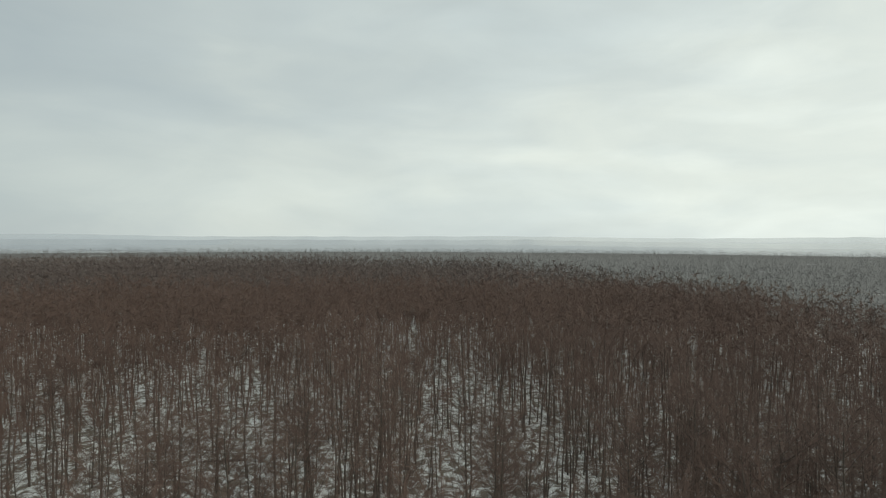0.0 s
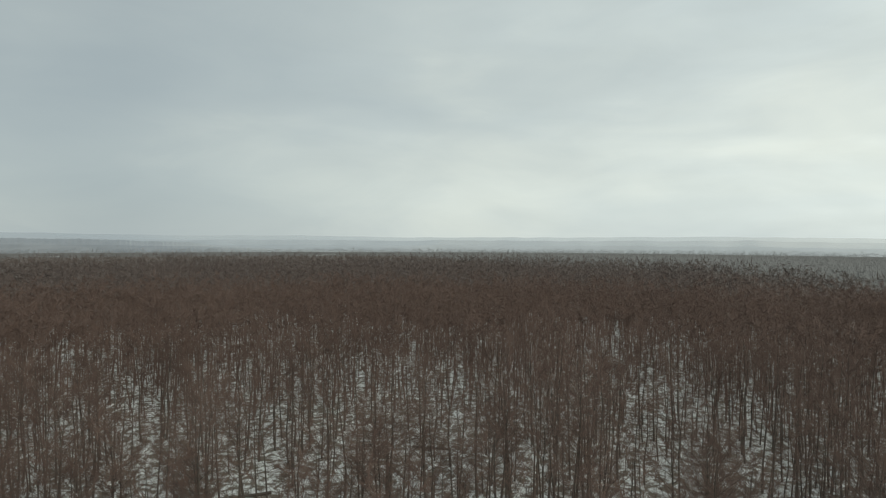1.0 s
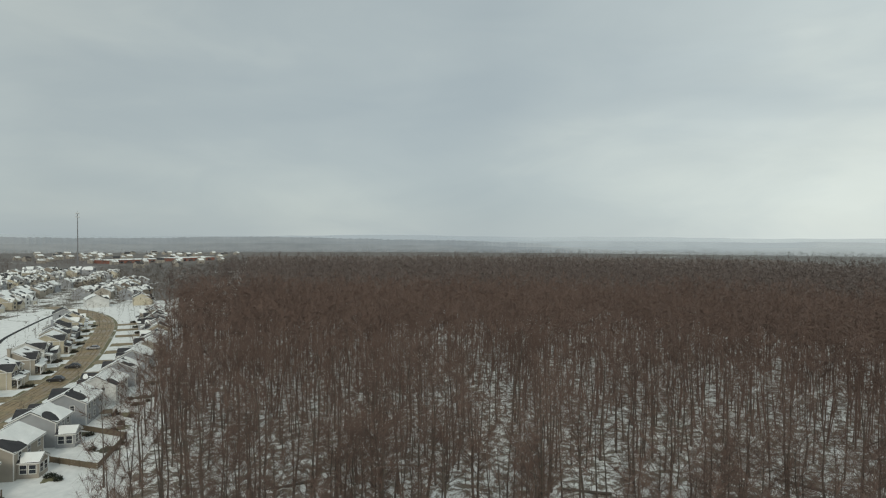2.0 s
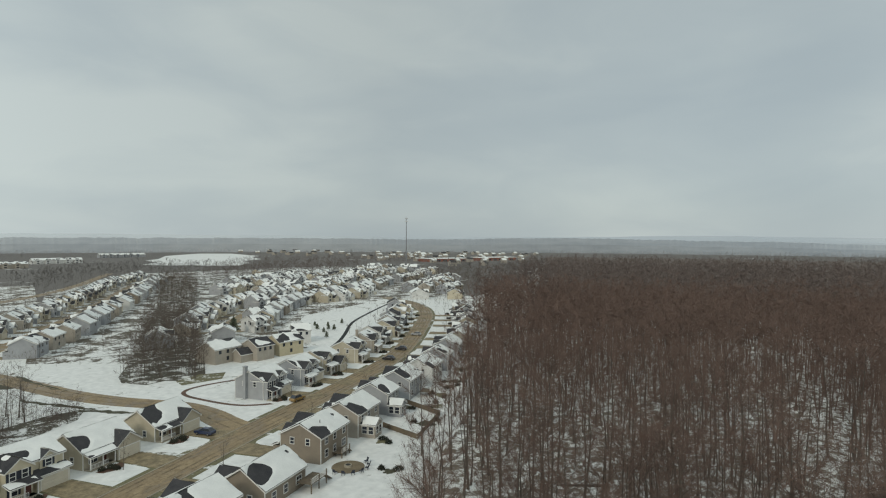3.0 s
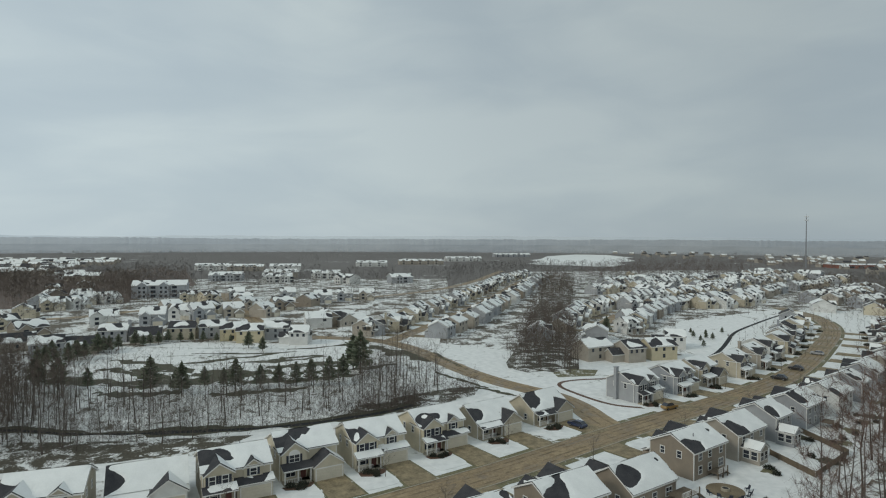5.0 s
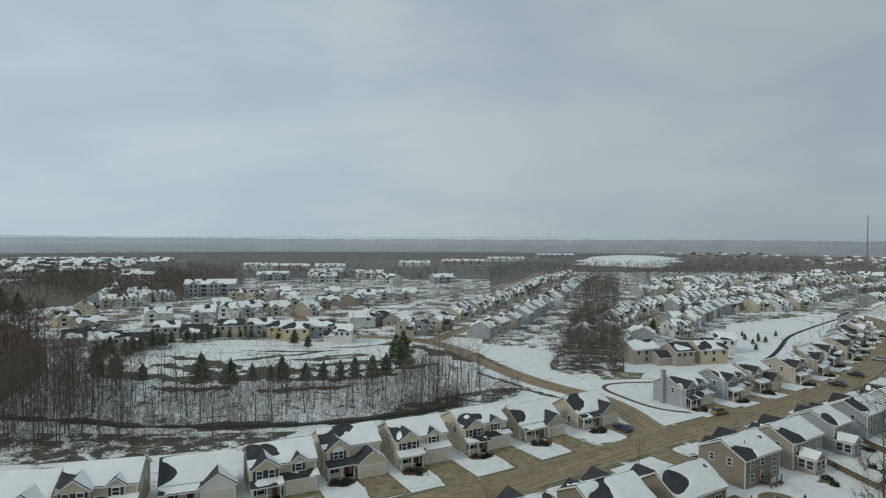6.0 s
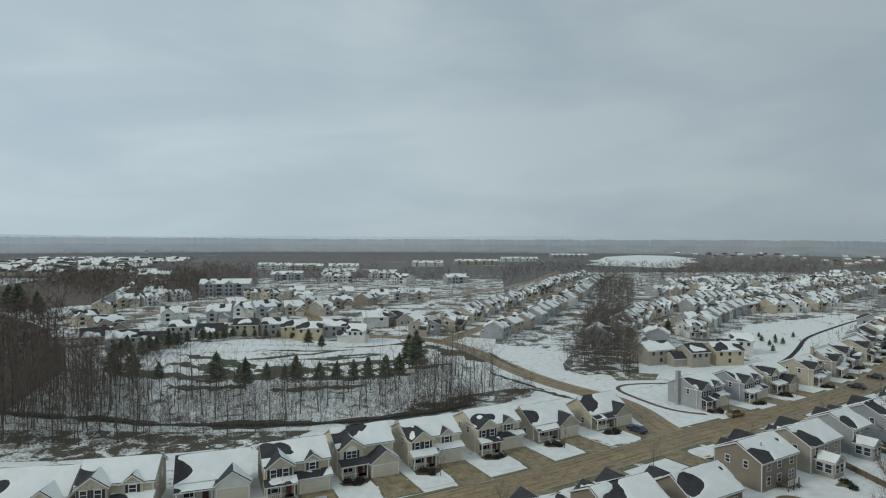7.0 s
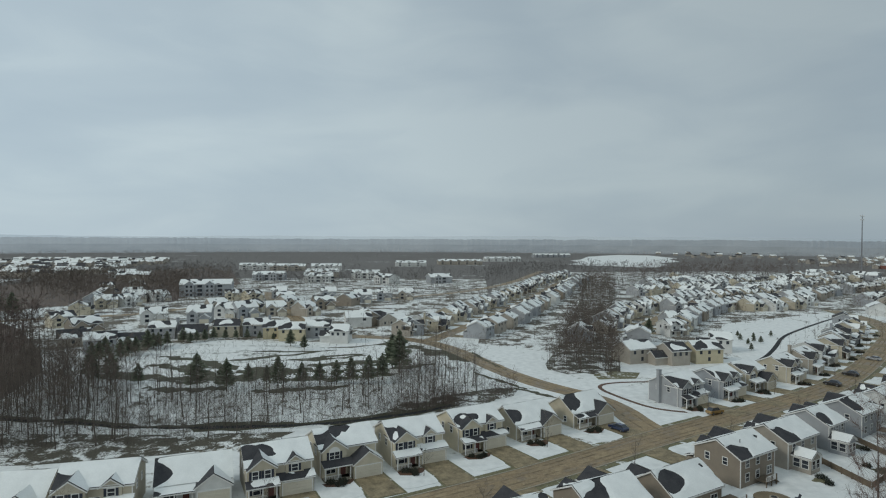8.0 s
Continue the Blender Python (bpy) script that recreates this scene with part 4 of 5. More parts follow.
def bare_tree(seed, tall, limbs, boughs, twig_count, twig_width, bare=0.45, spread=3.2, sides=(6, 4, 3), trunk=0.22, twig_long=1.3, segs=6, show=True, lift=0.45):
    """A leafless broad-leaved tree: limbs (corners, triangles) and twigs (corners, triangles)."""
    g = np.random.RandomState(seed)
    line = [np.zeros(3)]
    lean = g.normal(0, 0.02, 2)
    n = segs
    for k in range(n):
        line.append(line[-1] + np.array([*(lean + g.normal(0, 0.035, 2)) * tall / n * 1.5, tall / n]))
    line = np.array(line)
    line[0, 2] = -0.2
    radius = trunk * (1 - np.linspace(0, 1, n + 1) ** 1.3 * 0.9)
    radius[0] *= 1.35
    wood = [[(*line[k], *line[k + 1], radius[k], radius[k + 1]) for k in range(n)], [], []]
    tips = []

    def on_trunk(t):
        k = min(n - 1, int(t * n))
        return line[k] + (line[k + 1] - line[k]) * (t * n - k), np.interp(t * n, range(n + 1), radius)

    for i in range(limbs):
        t = bare + (0.97 - bare) * (i + g.rand()) / limbs
        p, r = on_trunk(t)
        turn = i * 2.4 + g.rand() * 0.8
        share = (t - bare) / (1 - bare)
        long = spread * (0.5 + 0.72 * math.sin(math.pi * (0.16 + 0.68 * share))) * g.uniform(0.75, 1.25)
        rise = g.uniform(0.45, 1.0) + 0.45 * share
        head = np.array([math.cos(turn), math.sin(turn), rise])
        a, ra = p, r * 0.42
        steps = 3 if boughs else 1
        for k in range(steps):
            b = a + head * long / steps * 0.8 + g.normal(0, 0.12, 3)
            rb = ra * 0.62
            wood[1].append((*a, *b, ra, rb))
            for _ in range(boughs):
                side = head + g.normal(0, 0.75, 3)
                side[2] = abs(side[2]) * 0.8 + 0.3
                side *= long * g.uniform(0.22, 0.45) / np.linalg.norm(side)
                s0 = a + (b - a) * g.rand()
                wood[2].append((*s0, *(s0 + side), rb * 0.5, 0.012))
                tips.append((s0, s0 + side))
            a, ra = b, rb
            head = head + np.array([*g.normal(0, 0.25, 2), 0.25])
            tips.append((a - head * long / steps * 0.5, a))
    tips.append(tuple(line[-2:]))
    blades = []
    for _ in range(twig_count):
        p, q = tips[g.randint(len(tips))]
        at = p + (q - p) * g.uniform(0.25, 1.0)
        way = (q - p) / (np.linalg.norm(q - p) + 1e-6) * 0.8 + g.normal(0, 0.6, 3)
        way[2] += lift
        way *= twig_long * g.uniform(0.5, 1.3) / (np.linalg.norm(way) + 1e-6)
        blades.append((*at, *(at + way), twig_width * g.uniform(0.7, 1.3)))
    verts, tris, k = [], [], 0
    for rows, m in zip(wood if show else wood[:1], sides):
        if rows:
            v, t = prisms(rows, m)
            verts.append(v), tris.append(t + k)
            k += len(v)
    return (np.concatenate(verts), np.concatenate(tris)), slivers(blades)


def tree_thing(meshes, x, y, turn, size, label, group, name="tree", category="tree", parts=("trunk", "crown")):
    base = root(name, pose(x, y, 0, 0, 0, turn) @ Matrix.Diagonal((size, size, size, 1)), label, category, group)
    for data, called in zip(meshes, parts):
        part(called, data, "bark", base)
    return base


def tree_meshes(kind, shapes, mats=("bark", "twig")):
    return [array_mesh(f"{kind}_{i}", v, t, [mat]) for i, ((v, t), mat) in enumerate(zip(shapes, mats))]


def planted(templates, spots, g, low=0.8, high=1.15):
    """Many trees as one pair of arrays: corners, triangles and the material of each triangle."""
    verts, tris, index, k = [], [], [], 0
    groups = {}
    for x, y in spots:
        groups.setdefault(g.randint(len(templates)), []).append((x, y))
    for which, where in groups.items():
        where = np.array(where)
        a = g.uniform(0, 2 * np.pi, len(where))
        size = g.uniform(low, high, len(where))
        for slot, (v, t) in enumerate(templates[which]):
            c, s = np.cos(a)[:, None] * size[:, None], np.sin(a)[:, None] * size[:, None]
            vx = v[None, :, 0] * c - v[None, :, 1] * s + where[:, 0:1]
            vy = v[None, :, 0] * s + v[None, :, 1] * c + where[:, 1:2]
            vz = v[None, :, 2] * size[:, None] + np.zeros_like(vx)
            verts.append(np.stack([vx, vy, vz], -1).reshape(-1, 3))
            tt = (t[None] + (np.arange(len(where)) * len(v))[:, None, None]).reshape(-1, 3) + k
            tris.append(tt)
            index.append(np.full(len(tt), slot))
            k += len(verts[-1])
    return np.concatenate(verts), np.concatenate(tris), np.concatenate(index)


def scatter(outline, step, g, keep=None, jitter=0.48):
    xs, ys = [p[0] for p in outline], [p[1] for p in outline]
    out = []
    for x in np.arange(min(xs), max(xs), step):
        for y in np.arange(min(ys), max(ys), step):
            px, py = x + g.uniform(-jitter, jitter) * step, y + g.uniform(-jitter, jitter) * step
            if inside(px, py, outline) and (keep is None or keep(px, py)):
                out.append((px, py))
    return out


def seen_sector(x, y, a0, a1):
    """Whether a place lies between two bearings from the turning point (degrees to the left of +y)."""
    a = math.degrees(math.atan2(-x, y))
    return a0 <= a <= a1


g = np.random.RandomState(3)
TALL = [bare_tree(20 + i, 18 + (i % 3) * 1.8, 15, 2, 1150, 0.034, 0.46 + 0.07 * (i % 3), 3.6, trunk=0.19 + 0.03 * (i % 3), twig_long=1.5, lift=0.3) for i in range(7)]
tall_meshes = [tree_meshes(f"tall_tree_{i}", t) for i, t in enumerate(TALL)]
MIDDLE = [bare_tree(60 + i, 17.5 + (i % 3) * 1.8, 9, 0, 400, 0.046, 0.48, 3.8, (4, 3, 3), 0.145 + 0.02 * (i % 3), 2.2, 4, lift=0.05) for i in range(7)]
MIDDLE += [bare_tree(75 + i, 7 + 2 * i, 4, 0, 40, 0.03, 0.25, 1.6, (3, 3, 3), 0.045, 1.3, 3) for i in range(3)]
OUTER = [bare_tree(260 + i, 17.5 + (i % 3) * 1.8, 5, 0, 92, 0.14, 0.52, 3.9, (3, 3, 3), 0.135 + 0.02 * (i % 3), 2.3, 2, lift=-0.15) for i in range(7)]
OUTER += [bare_tree(275 + i, 10 + 2 * i, 2, 0, 20, 0.06, 0.3, 1.6, (3, 3, 3), 0.05, 1.5, 2) for i in range(3)]
FAR = [bare_tree(90 + i, 18 + (i % 3) * 2, 5, 0, 40, 0.32, 0.34, 4.6, (3, 3, 3), 0.10, 2.9, 1, False, -0.5) for i in range(5)]
CLEARINGS = [(97, 2, 11), (104, 12, 9), (119, -10, 9), (70, -40, 8), (150, 60, 12), (88, -72, 7)]


def forest_density(x, y):
    """Thick and thin stands, with a few clearings."""
    if any(math.hypot(x - cx, y - cy) < r for cx, cy, r in CLEARINGS):
        return g.rand() < 0.15
    r = math.hypot(x, y)
    if seen_sector(x, y, -64, 0):
        return g.rand() < (0.52 if r < 125 else 0.78 if r < 170 else 0.95)
    if seen_sector(x, y, -180, -137):
        return g.rand() < 0.85
    if r < 93:
        return g.rand() < 0.42
    thick = noise.noise(Vector((x * 0.028, y * 0.028, 4.0))) + 0.6 * noise.noise(Vector((x * 0.07, y * 0.07, 1.0)))
    return thick > g.uniform(-1.0, 0.05) + float(np.interp(r, [100, 170, 230, 320], [0.34, 0.24, 0.08, -0.15]))


def forest_reach(x, y):
    """The forest stands on a rise that ends sooner towards the bright side."""
    a = math.degrees(math.atan2(-x, y))
    return float(np.interp(a, [-165, -150, -138, -125, -105, -40], [250, 290, 420, 640, 760, 760])) + 40 * noise.noise(Vector((a * 0.2, 0, 0)))


spots = scatter(FOREST, 3.5, g, lambda x, y: 40 < math.hypot(x, y) < min(330, forest_reach(x, y)) and seen_sector(x, y, -172, -20) and forest_density(x, y))
for x, y, a in along(FOREST_EDGE[2:10], 2.5):
    d = g.uniform(0.5, 6.0)
    if x > 70 and g.rand() < 0.6 * (1 - d / 8):
        spots.append((x - math.sin(a) * d, y + math.cos(a) * d))
near_spots = sorted((p for p in spots if 62 < math.hypot(*p) < 170), key=lambda p: math.hypot(p[0] - 5, p[1] + 5))
picked = near_spots[:180]
chosen = set(picked)
for i, (x, y) in enumerate(picked):
    tree_thing(tall_meshes[i % 7], x, y, g.uniform(0, 360), g.uniform(0.78, 1.12), "tall leafless forest tree with reddish-brown twigs in snow", "forest trees")
mid_spots = [p for p in spots if p not in chosen]
inner = planted(MIDDLE, [p for p in mid_spots if math.hypot(*p) < 145], g)
outer = planted(OUTER, [p for p in mid_spots if math.hypot(*p) >= 145], g)
v, t, m = np.concatenate([inner[0], outer[0]]), np.concatenate([inner[1], outer[1] + len(inner[0])]), np.concatenate([inner[2], outer[2] * 0 + 1])
tagged(new("forest_trees", array_mesh("forest_trees", v, t, ["bark", "twig"], m)), "dense leafless forest of reddish-brown trees over snow", "forest", "", "stuff")
far_spots = scatter(FOREST, 7.8, g, lambda x, y: 330 <= math.hypot(x, y) < forest_reach(x, y) and seen_sector(x, y, -165, -30))
v, t, m = planted(FAR, far_spots, g)
tagged(new("far_forest", array_mesh("far_forest", v, t, ["far_brown", "far_brown"], m)), "distant leafless forest canopy of brown twigs", "forest", "", "stuff")

# fallen trunks in the forest
for i, (x, y, turn, long) in enumerate(((60, -92, 35, 12), (63, -106, 80, 10), (57, -122, 60, 9), (101, 14, 100, 8), (95, 22, 20, 9), (75, -38, 130, 10), (118, -20, 70, 8), (84, 62, 140, 9))):
    log = root("fallen_trunk", pose(x, y, 0, 0, 0, turn), "fallen dark tree trunk lying on the snow", "log", "fallen trunks")
    part("trunk", Shape().tube((-long / 2, 0, 0.25), (long / 2, 0.3, 0.45), 0.3, 0.16, 8), "bark", log)
    part("limb", Shape().tube((long * 0.2, 0.1, 0.4), (long * 0.42, 1.6, 1.5), 0.1, 0.03, 5), "bark", log)
    part("limb", Shape().tube((long * 0.3, 0.1, 0.4), (long * 0.5, -1.4, 1.2), 0.09, 0.03, 5), "bark", log)

# woods beside and between the houses
v, t, m = planted(OUTER, scatter(LEFT_WOOD, 4.2, g, lambda x, y: math.hypot(x, y) < 320 and seen_sector(x, y, -10, 48)), g, 0.65, 1.0)
tagged(new("side_wood", array_mesh("side_wood", v, t, ["bark", "wood_twig"], m)), "dark bare wood beside the snowy meadow", "wood", "", "stuff")
THIN = [bare_tree(130 + i, 12 + (i % 4) * 1.5, 13, 1, 300, 0.034, 0.24, 3.2, (5, 3, 3), 0.11 + 0.03 * (i % 3), 1.3) for i in range(6)]
thin_meshes = [tree_meshes(f"thin_tree_{i}", t, ("bark", "grey_twig")) for i, t in enumerate(THIN)]
strip_spots = scatter(STRIP, 4.6, g)
g.shuffle(strip_spots)
for i, (x, y) in enumerate(strip_spots[:80]):
    tree_thing(thin_meshes[i % 6], x, y, g.uniform(0, 360), g.uniform(0.6, 1.08), "slender leafless tree standing in snowy scrub", "scrub trees")
BRUSH = [bare_tree(160 + i, 4 + (i % 4) * 2.0, 5, 0, 54, 0.050, 0.05, 1.9, (3, 3, 3), 0.035, 1.1, 2, lift=0.1) for i in range(6)]
v, t, m = planted(THIN, [tuple(p) for p in strip_spots[80::2]], g, 0.4, 0.95)
tagged(new("scrub_wood", array_mesh("scrub_wood", v, t, ["bark", "grey_twig"], m)), "slender bare trees in snowy scrub", "wood", "", "stuff")
side_spots = scatter(STRIP, 3.6, g, lambda x, y: x < -68 and g.rand() < min(1.0, (-x - 60) / 45))
v, t, m = planted(MIDDLE[:7], side_spots, g, 0.5, 0.8)
tagged(new("strip_wood", array_mesh("strip_wood", v, t, ["bark", "copse_twig"], m)), "dense bare young trees beside the stream", "wood", "", "stuff")
stream_side = [(x + g.normal(0, 2.2), y + g.normal(0.8, 1.6)) for x, y, a in along(STREAM, 0.45)]
v, t, m = planted(BRUSH, [p for p in scatter(STRIP, 1.55, g) + stream_side if noise.noise(Vector((p[0] * 0.06, p[1] * 0.06, 5))) > -0.34], g, 0.34, 0.85)
tagged(new("brushwood", array_mesh("brushwood", v, t, ["bark", "grey_twig"], m)), "grey-brown leafless brush along the stream", "brush", "", "stuff")
HEDGE_LINE = [(-120, 108), (-74, 112), (-52, 117), (-34, 124), (-30, 131), (-57, 129), (-90, 130), (-124, 128)]
patch("brush_floor", HEDGE_LINE, 0.044, "brush_floor", "snow with leaf litter and brush behind the back yards", thick=0.02)
v, t, m = planted(BRUSH, [p for p in scatter(HEDGE_LINE, 1.45, g) if noise.noise(Vector((p[0] * 0.1, p[1] * 0.1, 2))) > -0.18], g, 0.2, 0.5)
tagged(new("yard_brush", array_mesh("yard_brush", v, t, ["bark", "grey_twig"], m)), "low tangled brush behind the back yards", "brush", "", "stuff")
BEND = [(-16, 140), (-6, 142), (3, 146), (9, 148), (15, 154), (23, 161), (26, 170), (18, 169), (9, 164), (-2, 158), (-12, 149)]
patch("brush_floor", BEND, 0.048, "brush_floor", "leaf litter and thin snow under the stream-side brush", thick=0.02)
v, t, m = planted(BRUSH, [p for p in scatter(BEND, 0.95, g) if noise.noise(Vector((p[0] * 0.12, p[1] * 0.12, 6))) > -0.25], g, 0.3, 0.7)
tagged(new("bend_brush", array_mesh("bend_brush", v, t, ["bark", "wood_twig"], m)), "dark tangled brush at the stream's bend", "brush", "", "stuff")
BANK = [(-102, 172), (-60, 168), (-20, 174), (-8, 186), (-25, 192), (-55, 182), (-80, 188), (-104, 186)]
v, t, m = planted(BRUSH, [p for p in scatter(BANK, 2.2, g) if noise.noise(Vector((p[0] * 0.09, p[1] * 0.16, 8))) > 0.05], g, 0.2, 0.45)
tagged(new("meadow_brush", array_mesh("meadow_brush", v, t, ["bark", "shrub"], m)), "low dark brush at the meadow's edge", "brush", "", "stuff")
v, t, m = planted(MIDDLE[:7], scatter(MID_WOOD, 4.1, g, lambda x, y: y < 330, 0.8), g, 0.34, 0.62)
far_copse = planted(OUTER, scatter(MID_WOOD, 5.2, g, lambda x, y: y >= 330), g, 0.45, 0.7)
v, t, m = np.concatenate([v, far_copse[0]]), np.concatenate([t, far_copse[1] + len(v)]), np.concatenate([m, far_copse[2]])
thicket = planted(BRUSH, scatter(MID_WOOD, 2.5, g, lambda x, y: y < 320 and noise.noise(Vector((x * 0.1, y * 0.1, 3))) > -0.3, 0.8), g, 0.5, 1.3)
v, t, m = np.concatenate([v, thicket[0]]), np.concatenate([t, thicket[1] + len(v)]), np.concatenate([m, thicket[2]])
tagged(new("copse", array_mesh("copse", v, t, ["bark", "copse_twig"], m)), "small leafless copse between rows of houses", "copse", "", "stuff")


def conifer(seed, tall, wide, blades):
    """A spruce: trunk and drooping tiers of needle sprays."""
    q = np.random.RandomState(seed)
    rows = []
    for _ in range(blades):
        f = q.rand() ** 0.9
        z = tall * (0.16 + 0.84 * f)
        lump = 0.75 + 0.4 * math.sin(f * 21 + seed) * q.rand()
        r = wide * (1 - f ** 2.0) ** 0.85 * q.uniform(0.3, 1.25) * lump + 0.1
        a = q.uniform(0, 2 * np.pi)
        p = np.array([0.2 * r * math.cos(a), 0.2 * r * math.sin(a), z])
        e = np.array([r * math.cos(a), r * math.sin(a), z + 0.15 * r + q.normal(0, 0.2)])
        rows.append((*e, *p, 0.30 * q.uniform(0.5, 1.3)))
    return prisms([(0, 0, -0.1, 0, 0, tall * 0.95, 0.16, 0.03)], 6), slivers(rows)


SPRUCE = [tree_meshes(f"spruce_{i}", conifer(300 + i, 6.6 + 0.4 * i, 1.95 + 0.25 * i, 1000), ("bark", "needle")) for i in range(4)]
MEADOW_SPRUCES = [(-103, 180, 1.25), (-93, 173.5, 1.35), (-86, 175, 0.8), (-66, 168, 1.3), (-57, 166, 1.35), (-54, 176, 0.8), (-43.6, 169.6, 1.2), (-37.5, 173, 0.85), (-32.5, 174, 1.0), (-27.5, 173.6, 1.0), (-23.3, 174.3, 1.05), (-18, 173.6, 1.1), (-14.5, 180, 1.2), (-9.8, 189, 1.9), (-12.5, 196, 1.5), (-99, 176, 0.9), (-61, 172, 0.8), (-48, 174, 0.8)]
MEADOW_SPRUCES += [(-108.4, 208.5, 1.0), (-115, 211, 1.0), (-114, 205, 1.1), (-109, 215.5, 1.0), (-107.7, 218, 0.9), (-107.5, 226.8, 1.0), (-108, 232.5, 0.9), (-105, 230, 0.9), (-104.5, 236.5, 0.8), (-101.7, 245, 0.8), (-97.8, 242.6, 0.7), (-96.3, 245.4, 0.7)]
MEADOW_SPRUCES += [(-94, 248, 0.7), (-91.7, 252, 0.65), (-87, 252.5, 0.65), (-82.7, 253, 0.6), (-78, 253, 0.6), (-55.5, 235.8, 0.85), (-48.7, 229, 0.85), (-118, 208, 0.9), (-112, 220, 0.85), (-72, 251, 0.5), (-66, 250, 0.5)]
for i, (x, y, size) in enumerate(MEADOW_SPRUCES):
    tree_thing(SPRUCE[i % 4], x, y, i * 77, size, "dark green spruce standing in the snowy meadow", "meadow spruces", "spruce")
for i, (x, y, size) in enumerate(((-233, 318, 2.6), (-240, 330, 2.3), (-222, 318, 1.8), (-250, 335, 2.0), (98, 262, 1.2), (113, 268, 0.8), (108, 330, 0.8))):
    tree_thing(SPRUCE[i % 4], x, y, i * 59, size, "dark green spruce beside the estate houses", "estate spruces", "spruce")

# ---------------------------------------------------------------- apartments and the distance
def apartment_block(x, y, heading, long, storeys, paint, seed):
    h = House(pose(x, y, 0, 0, 0, heading), paint, paint + "-coloured apartment block with snowy roof", "apartment blocks", seed, radians(heading), False)
    h.base.name = "apartment_block"
    h.base["category"] = "apartment block"
    top = storeys * 3.0
    h.ridge_x(-long / 2, long / 2, 0, 15, 0, top, 0.42, cover=0.62)
    for k in range(int(long // 14)):
        gx = -long / 2 + 7 + k * 14
        h.ridge_y(gx - 3.4, gx + 3.4, -2.4, 7, 0, top, 0.72)
        for f in range(storeys):
            for dx in (-1.5, 1.5) if y < 650 else (0,):
                h.window(gx + dx, -2.4, 0.8 + 3 * f, 1.5 if y < 650 else 3.0, 1.6)
            if y < 650:
                h.window(gx + 6.9, 0, 0.7 + 3 * f, 3.2, 1.9)
    return h.finish()


for i, (x, y, a, long, n) in enumerate(((-300, 613, 190, 30, 2), (-330, 640, 20, 26, 2), (-165, 438, 12, 36, 3), (-239, 812, 5, 42, 2), (-190, 792, 5, 46, 2), (-140, 800, 8, 40, 2),
                                       (-165, 607, 5, 32, 2), (-110, 584, 8, 28, 2), (-120, 660, 10, 36, 2), (-47, 569, 320, 20, 2), (11, 576, 20, 22, 2), (-30, 922, 6, 48, 2), (51, 1000, 8, 76, 2), (141, 1145, 10, 72, 2), (295, 1426, 12, 95, 2), (-70, 640, 0, 30, 2))):
    apartment_block(x, y, a, long, n, ("tan", "white", "grey", "white")[i % 4], 700 + i)


def far_estate(outline, step, seed):
    """Houses too far off to tell their parts: walls, roof and snow, joined by kind."""
    q = np.random.RandomState(seed)
    walls, roofs, bare = Shape(), Shape(), Shape()
    for x, y in scatter(outline, step, q):
        w, d, h, a = q.uniform(9, 16), q.uniform(8, 11), q.uniform(4, 6), q.uniform(-0.5, 0.5)
        c, s = math.cos(a), math.sin(a)

        def at(px, py, z):
            return (x + px * c - py * s, y + px * s + py * c, z)

        side = [(-d / 2, 0), (d / 2, 0), (d / 2, h), (0, h + d * 0.3), (-d / 2, h)]
        walls.solid([at(-w / 2, py, z) for py, z in side], [at(w / 2, py, z) for py, z in side])
        for k in (-1, 1):
            (roofs if q.rand() < 0.6 else bare).slab(at(-w / 2, k * d / 2, h + 0.1), at(w / 2, k * d / 2, h + 0.1), at(w / 2, 0, h + d * 0.3 + 0.15), at(-w / 2, 0, h + d * 0.3 + 0.15), 0.25)
    base = root("far_houses", pose(0, 0, 0), "far-off estate of small houses with snowy roofs", "houses", "", "stuff")
    tagged(part("walls", walls, "tan", base), kind="stuff")
    tagged(part("roofs", roofs, "snow", base), kind="stuff")
    tagged(part("bare_roofs", bare, "shingle", base), kind="stuff")


far_estate([(-560, 640), (-380, 640), (-470, 1100), (-760, 1100)], 24, 1)
far_estate([(620, 720), (700, 660), (900, 800), (1300, 1100), (1000, 1500), (640, 1050)], 62, 2)
far_estate([(620, 1300), (800, 1250), (1000, 1800), (700, 1900)], 85, 3)
patch("far_field", [(240, 1030), (262, 985), (300, 968), (322, 930), (352, 915), (372, 950), (410, 1010), (428, 1090), (500, 1180), (540, 1330), (585, 1390), (610, 1640), (540, 1690), (470, 1600), (400, 1500), (330, 1290), (290, 1220), (282, 1120)], 0.06, "ground", "open snow field beyond the estate", "field")
patch("far_lawn", [(-560, 470), (-390, 500), (-420, 620), (-620, 600)], 0.06, "snow", "snow-covered fields beside a far estate", "field")

BLOB = [bare_tree(400 + i, 10.5 + 1.3 * i, 4, 0, 20, 0.62, 0.10, 5.0, (3, 3, 3), 0.12, 2.8, 1, False, -0.6) for i in range(4)]
MIST = [bare_tree(450 + i, 15 + i, 7, 0, 26, 0.6, 0.16, 5.6, (3, 3, 3), 0.1, 3.0, 1, False, -0.7) for i in range(4)]
BROAD = [bare_tree(480 + i, 10.5 + 1.3 * i, 5, 0, 64, 0.24, 0.16, 4.2, (3, 3, 3), 0.11, 2.2, 2, False, -0.35) for i in range(4)]
GARDEN = [bare_tree(430 + i, 4 + 1.5 * i, 3, 0, 18, 0.13, 0.15, 1.6, (3, 3, 3), 0.06, 1.2, 2) for i in range(4)]
OPEN_LAND = [[(250, 1020), (340, 940), (400, 1010), (520, 1250), (600, 1600), (500, 1650), (310, 1250)], [(-570, 460), (-380, 480), (-440, 1100), (-780, 1110)]]
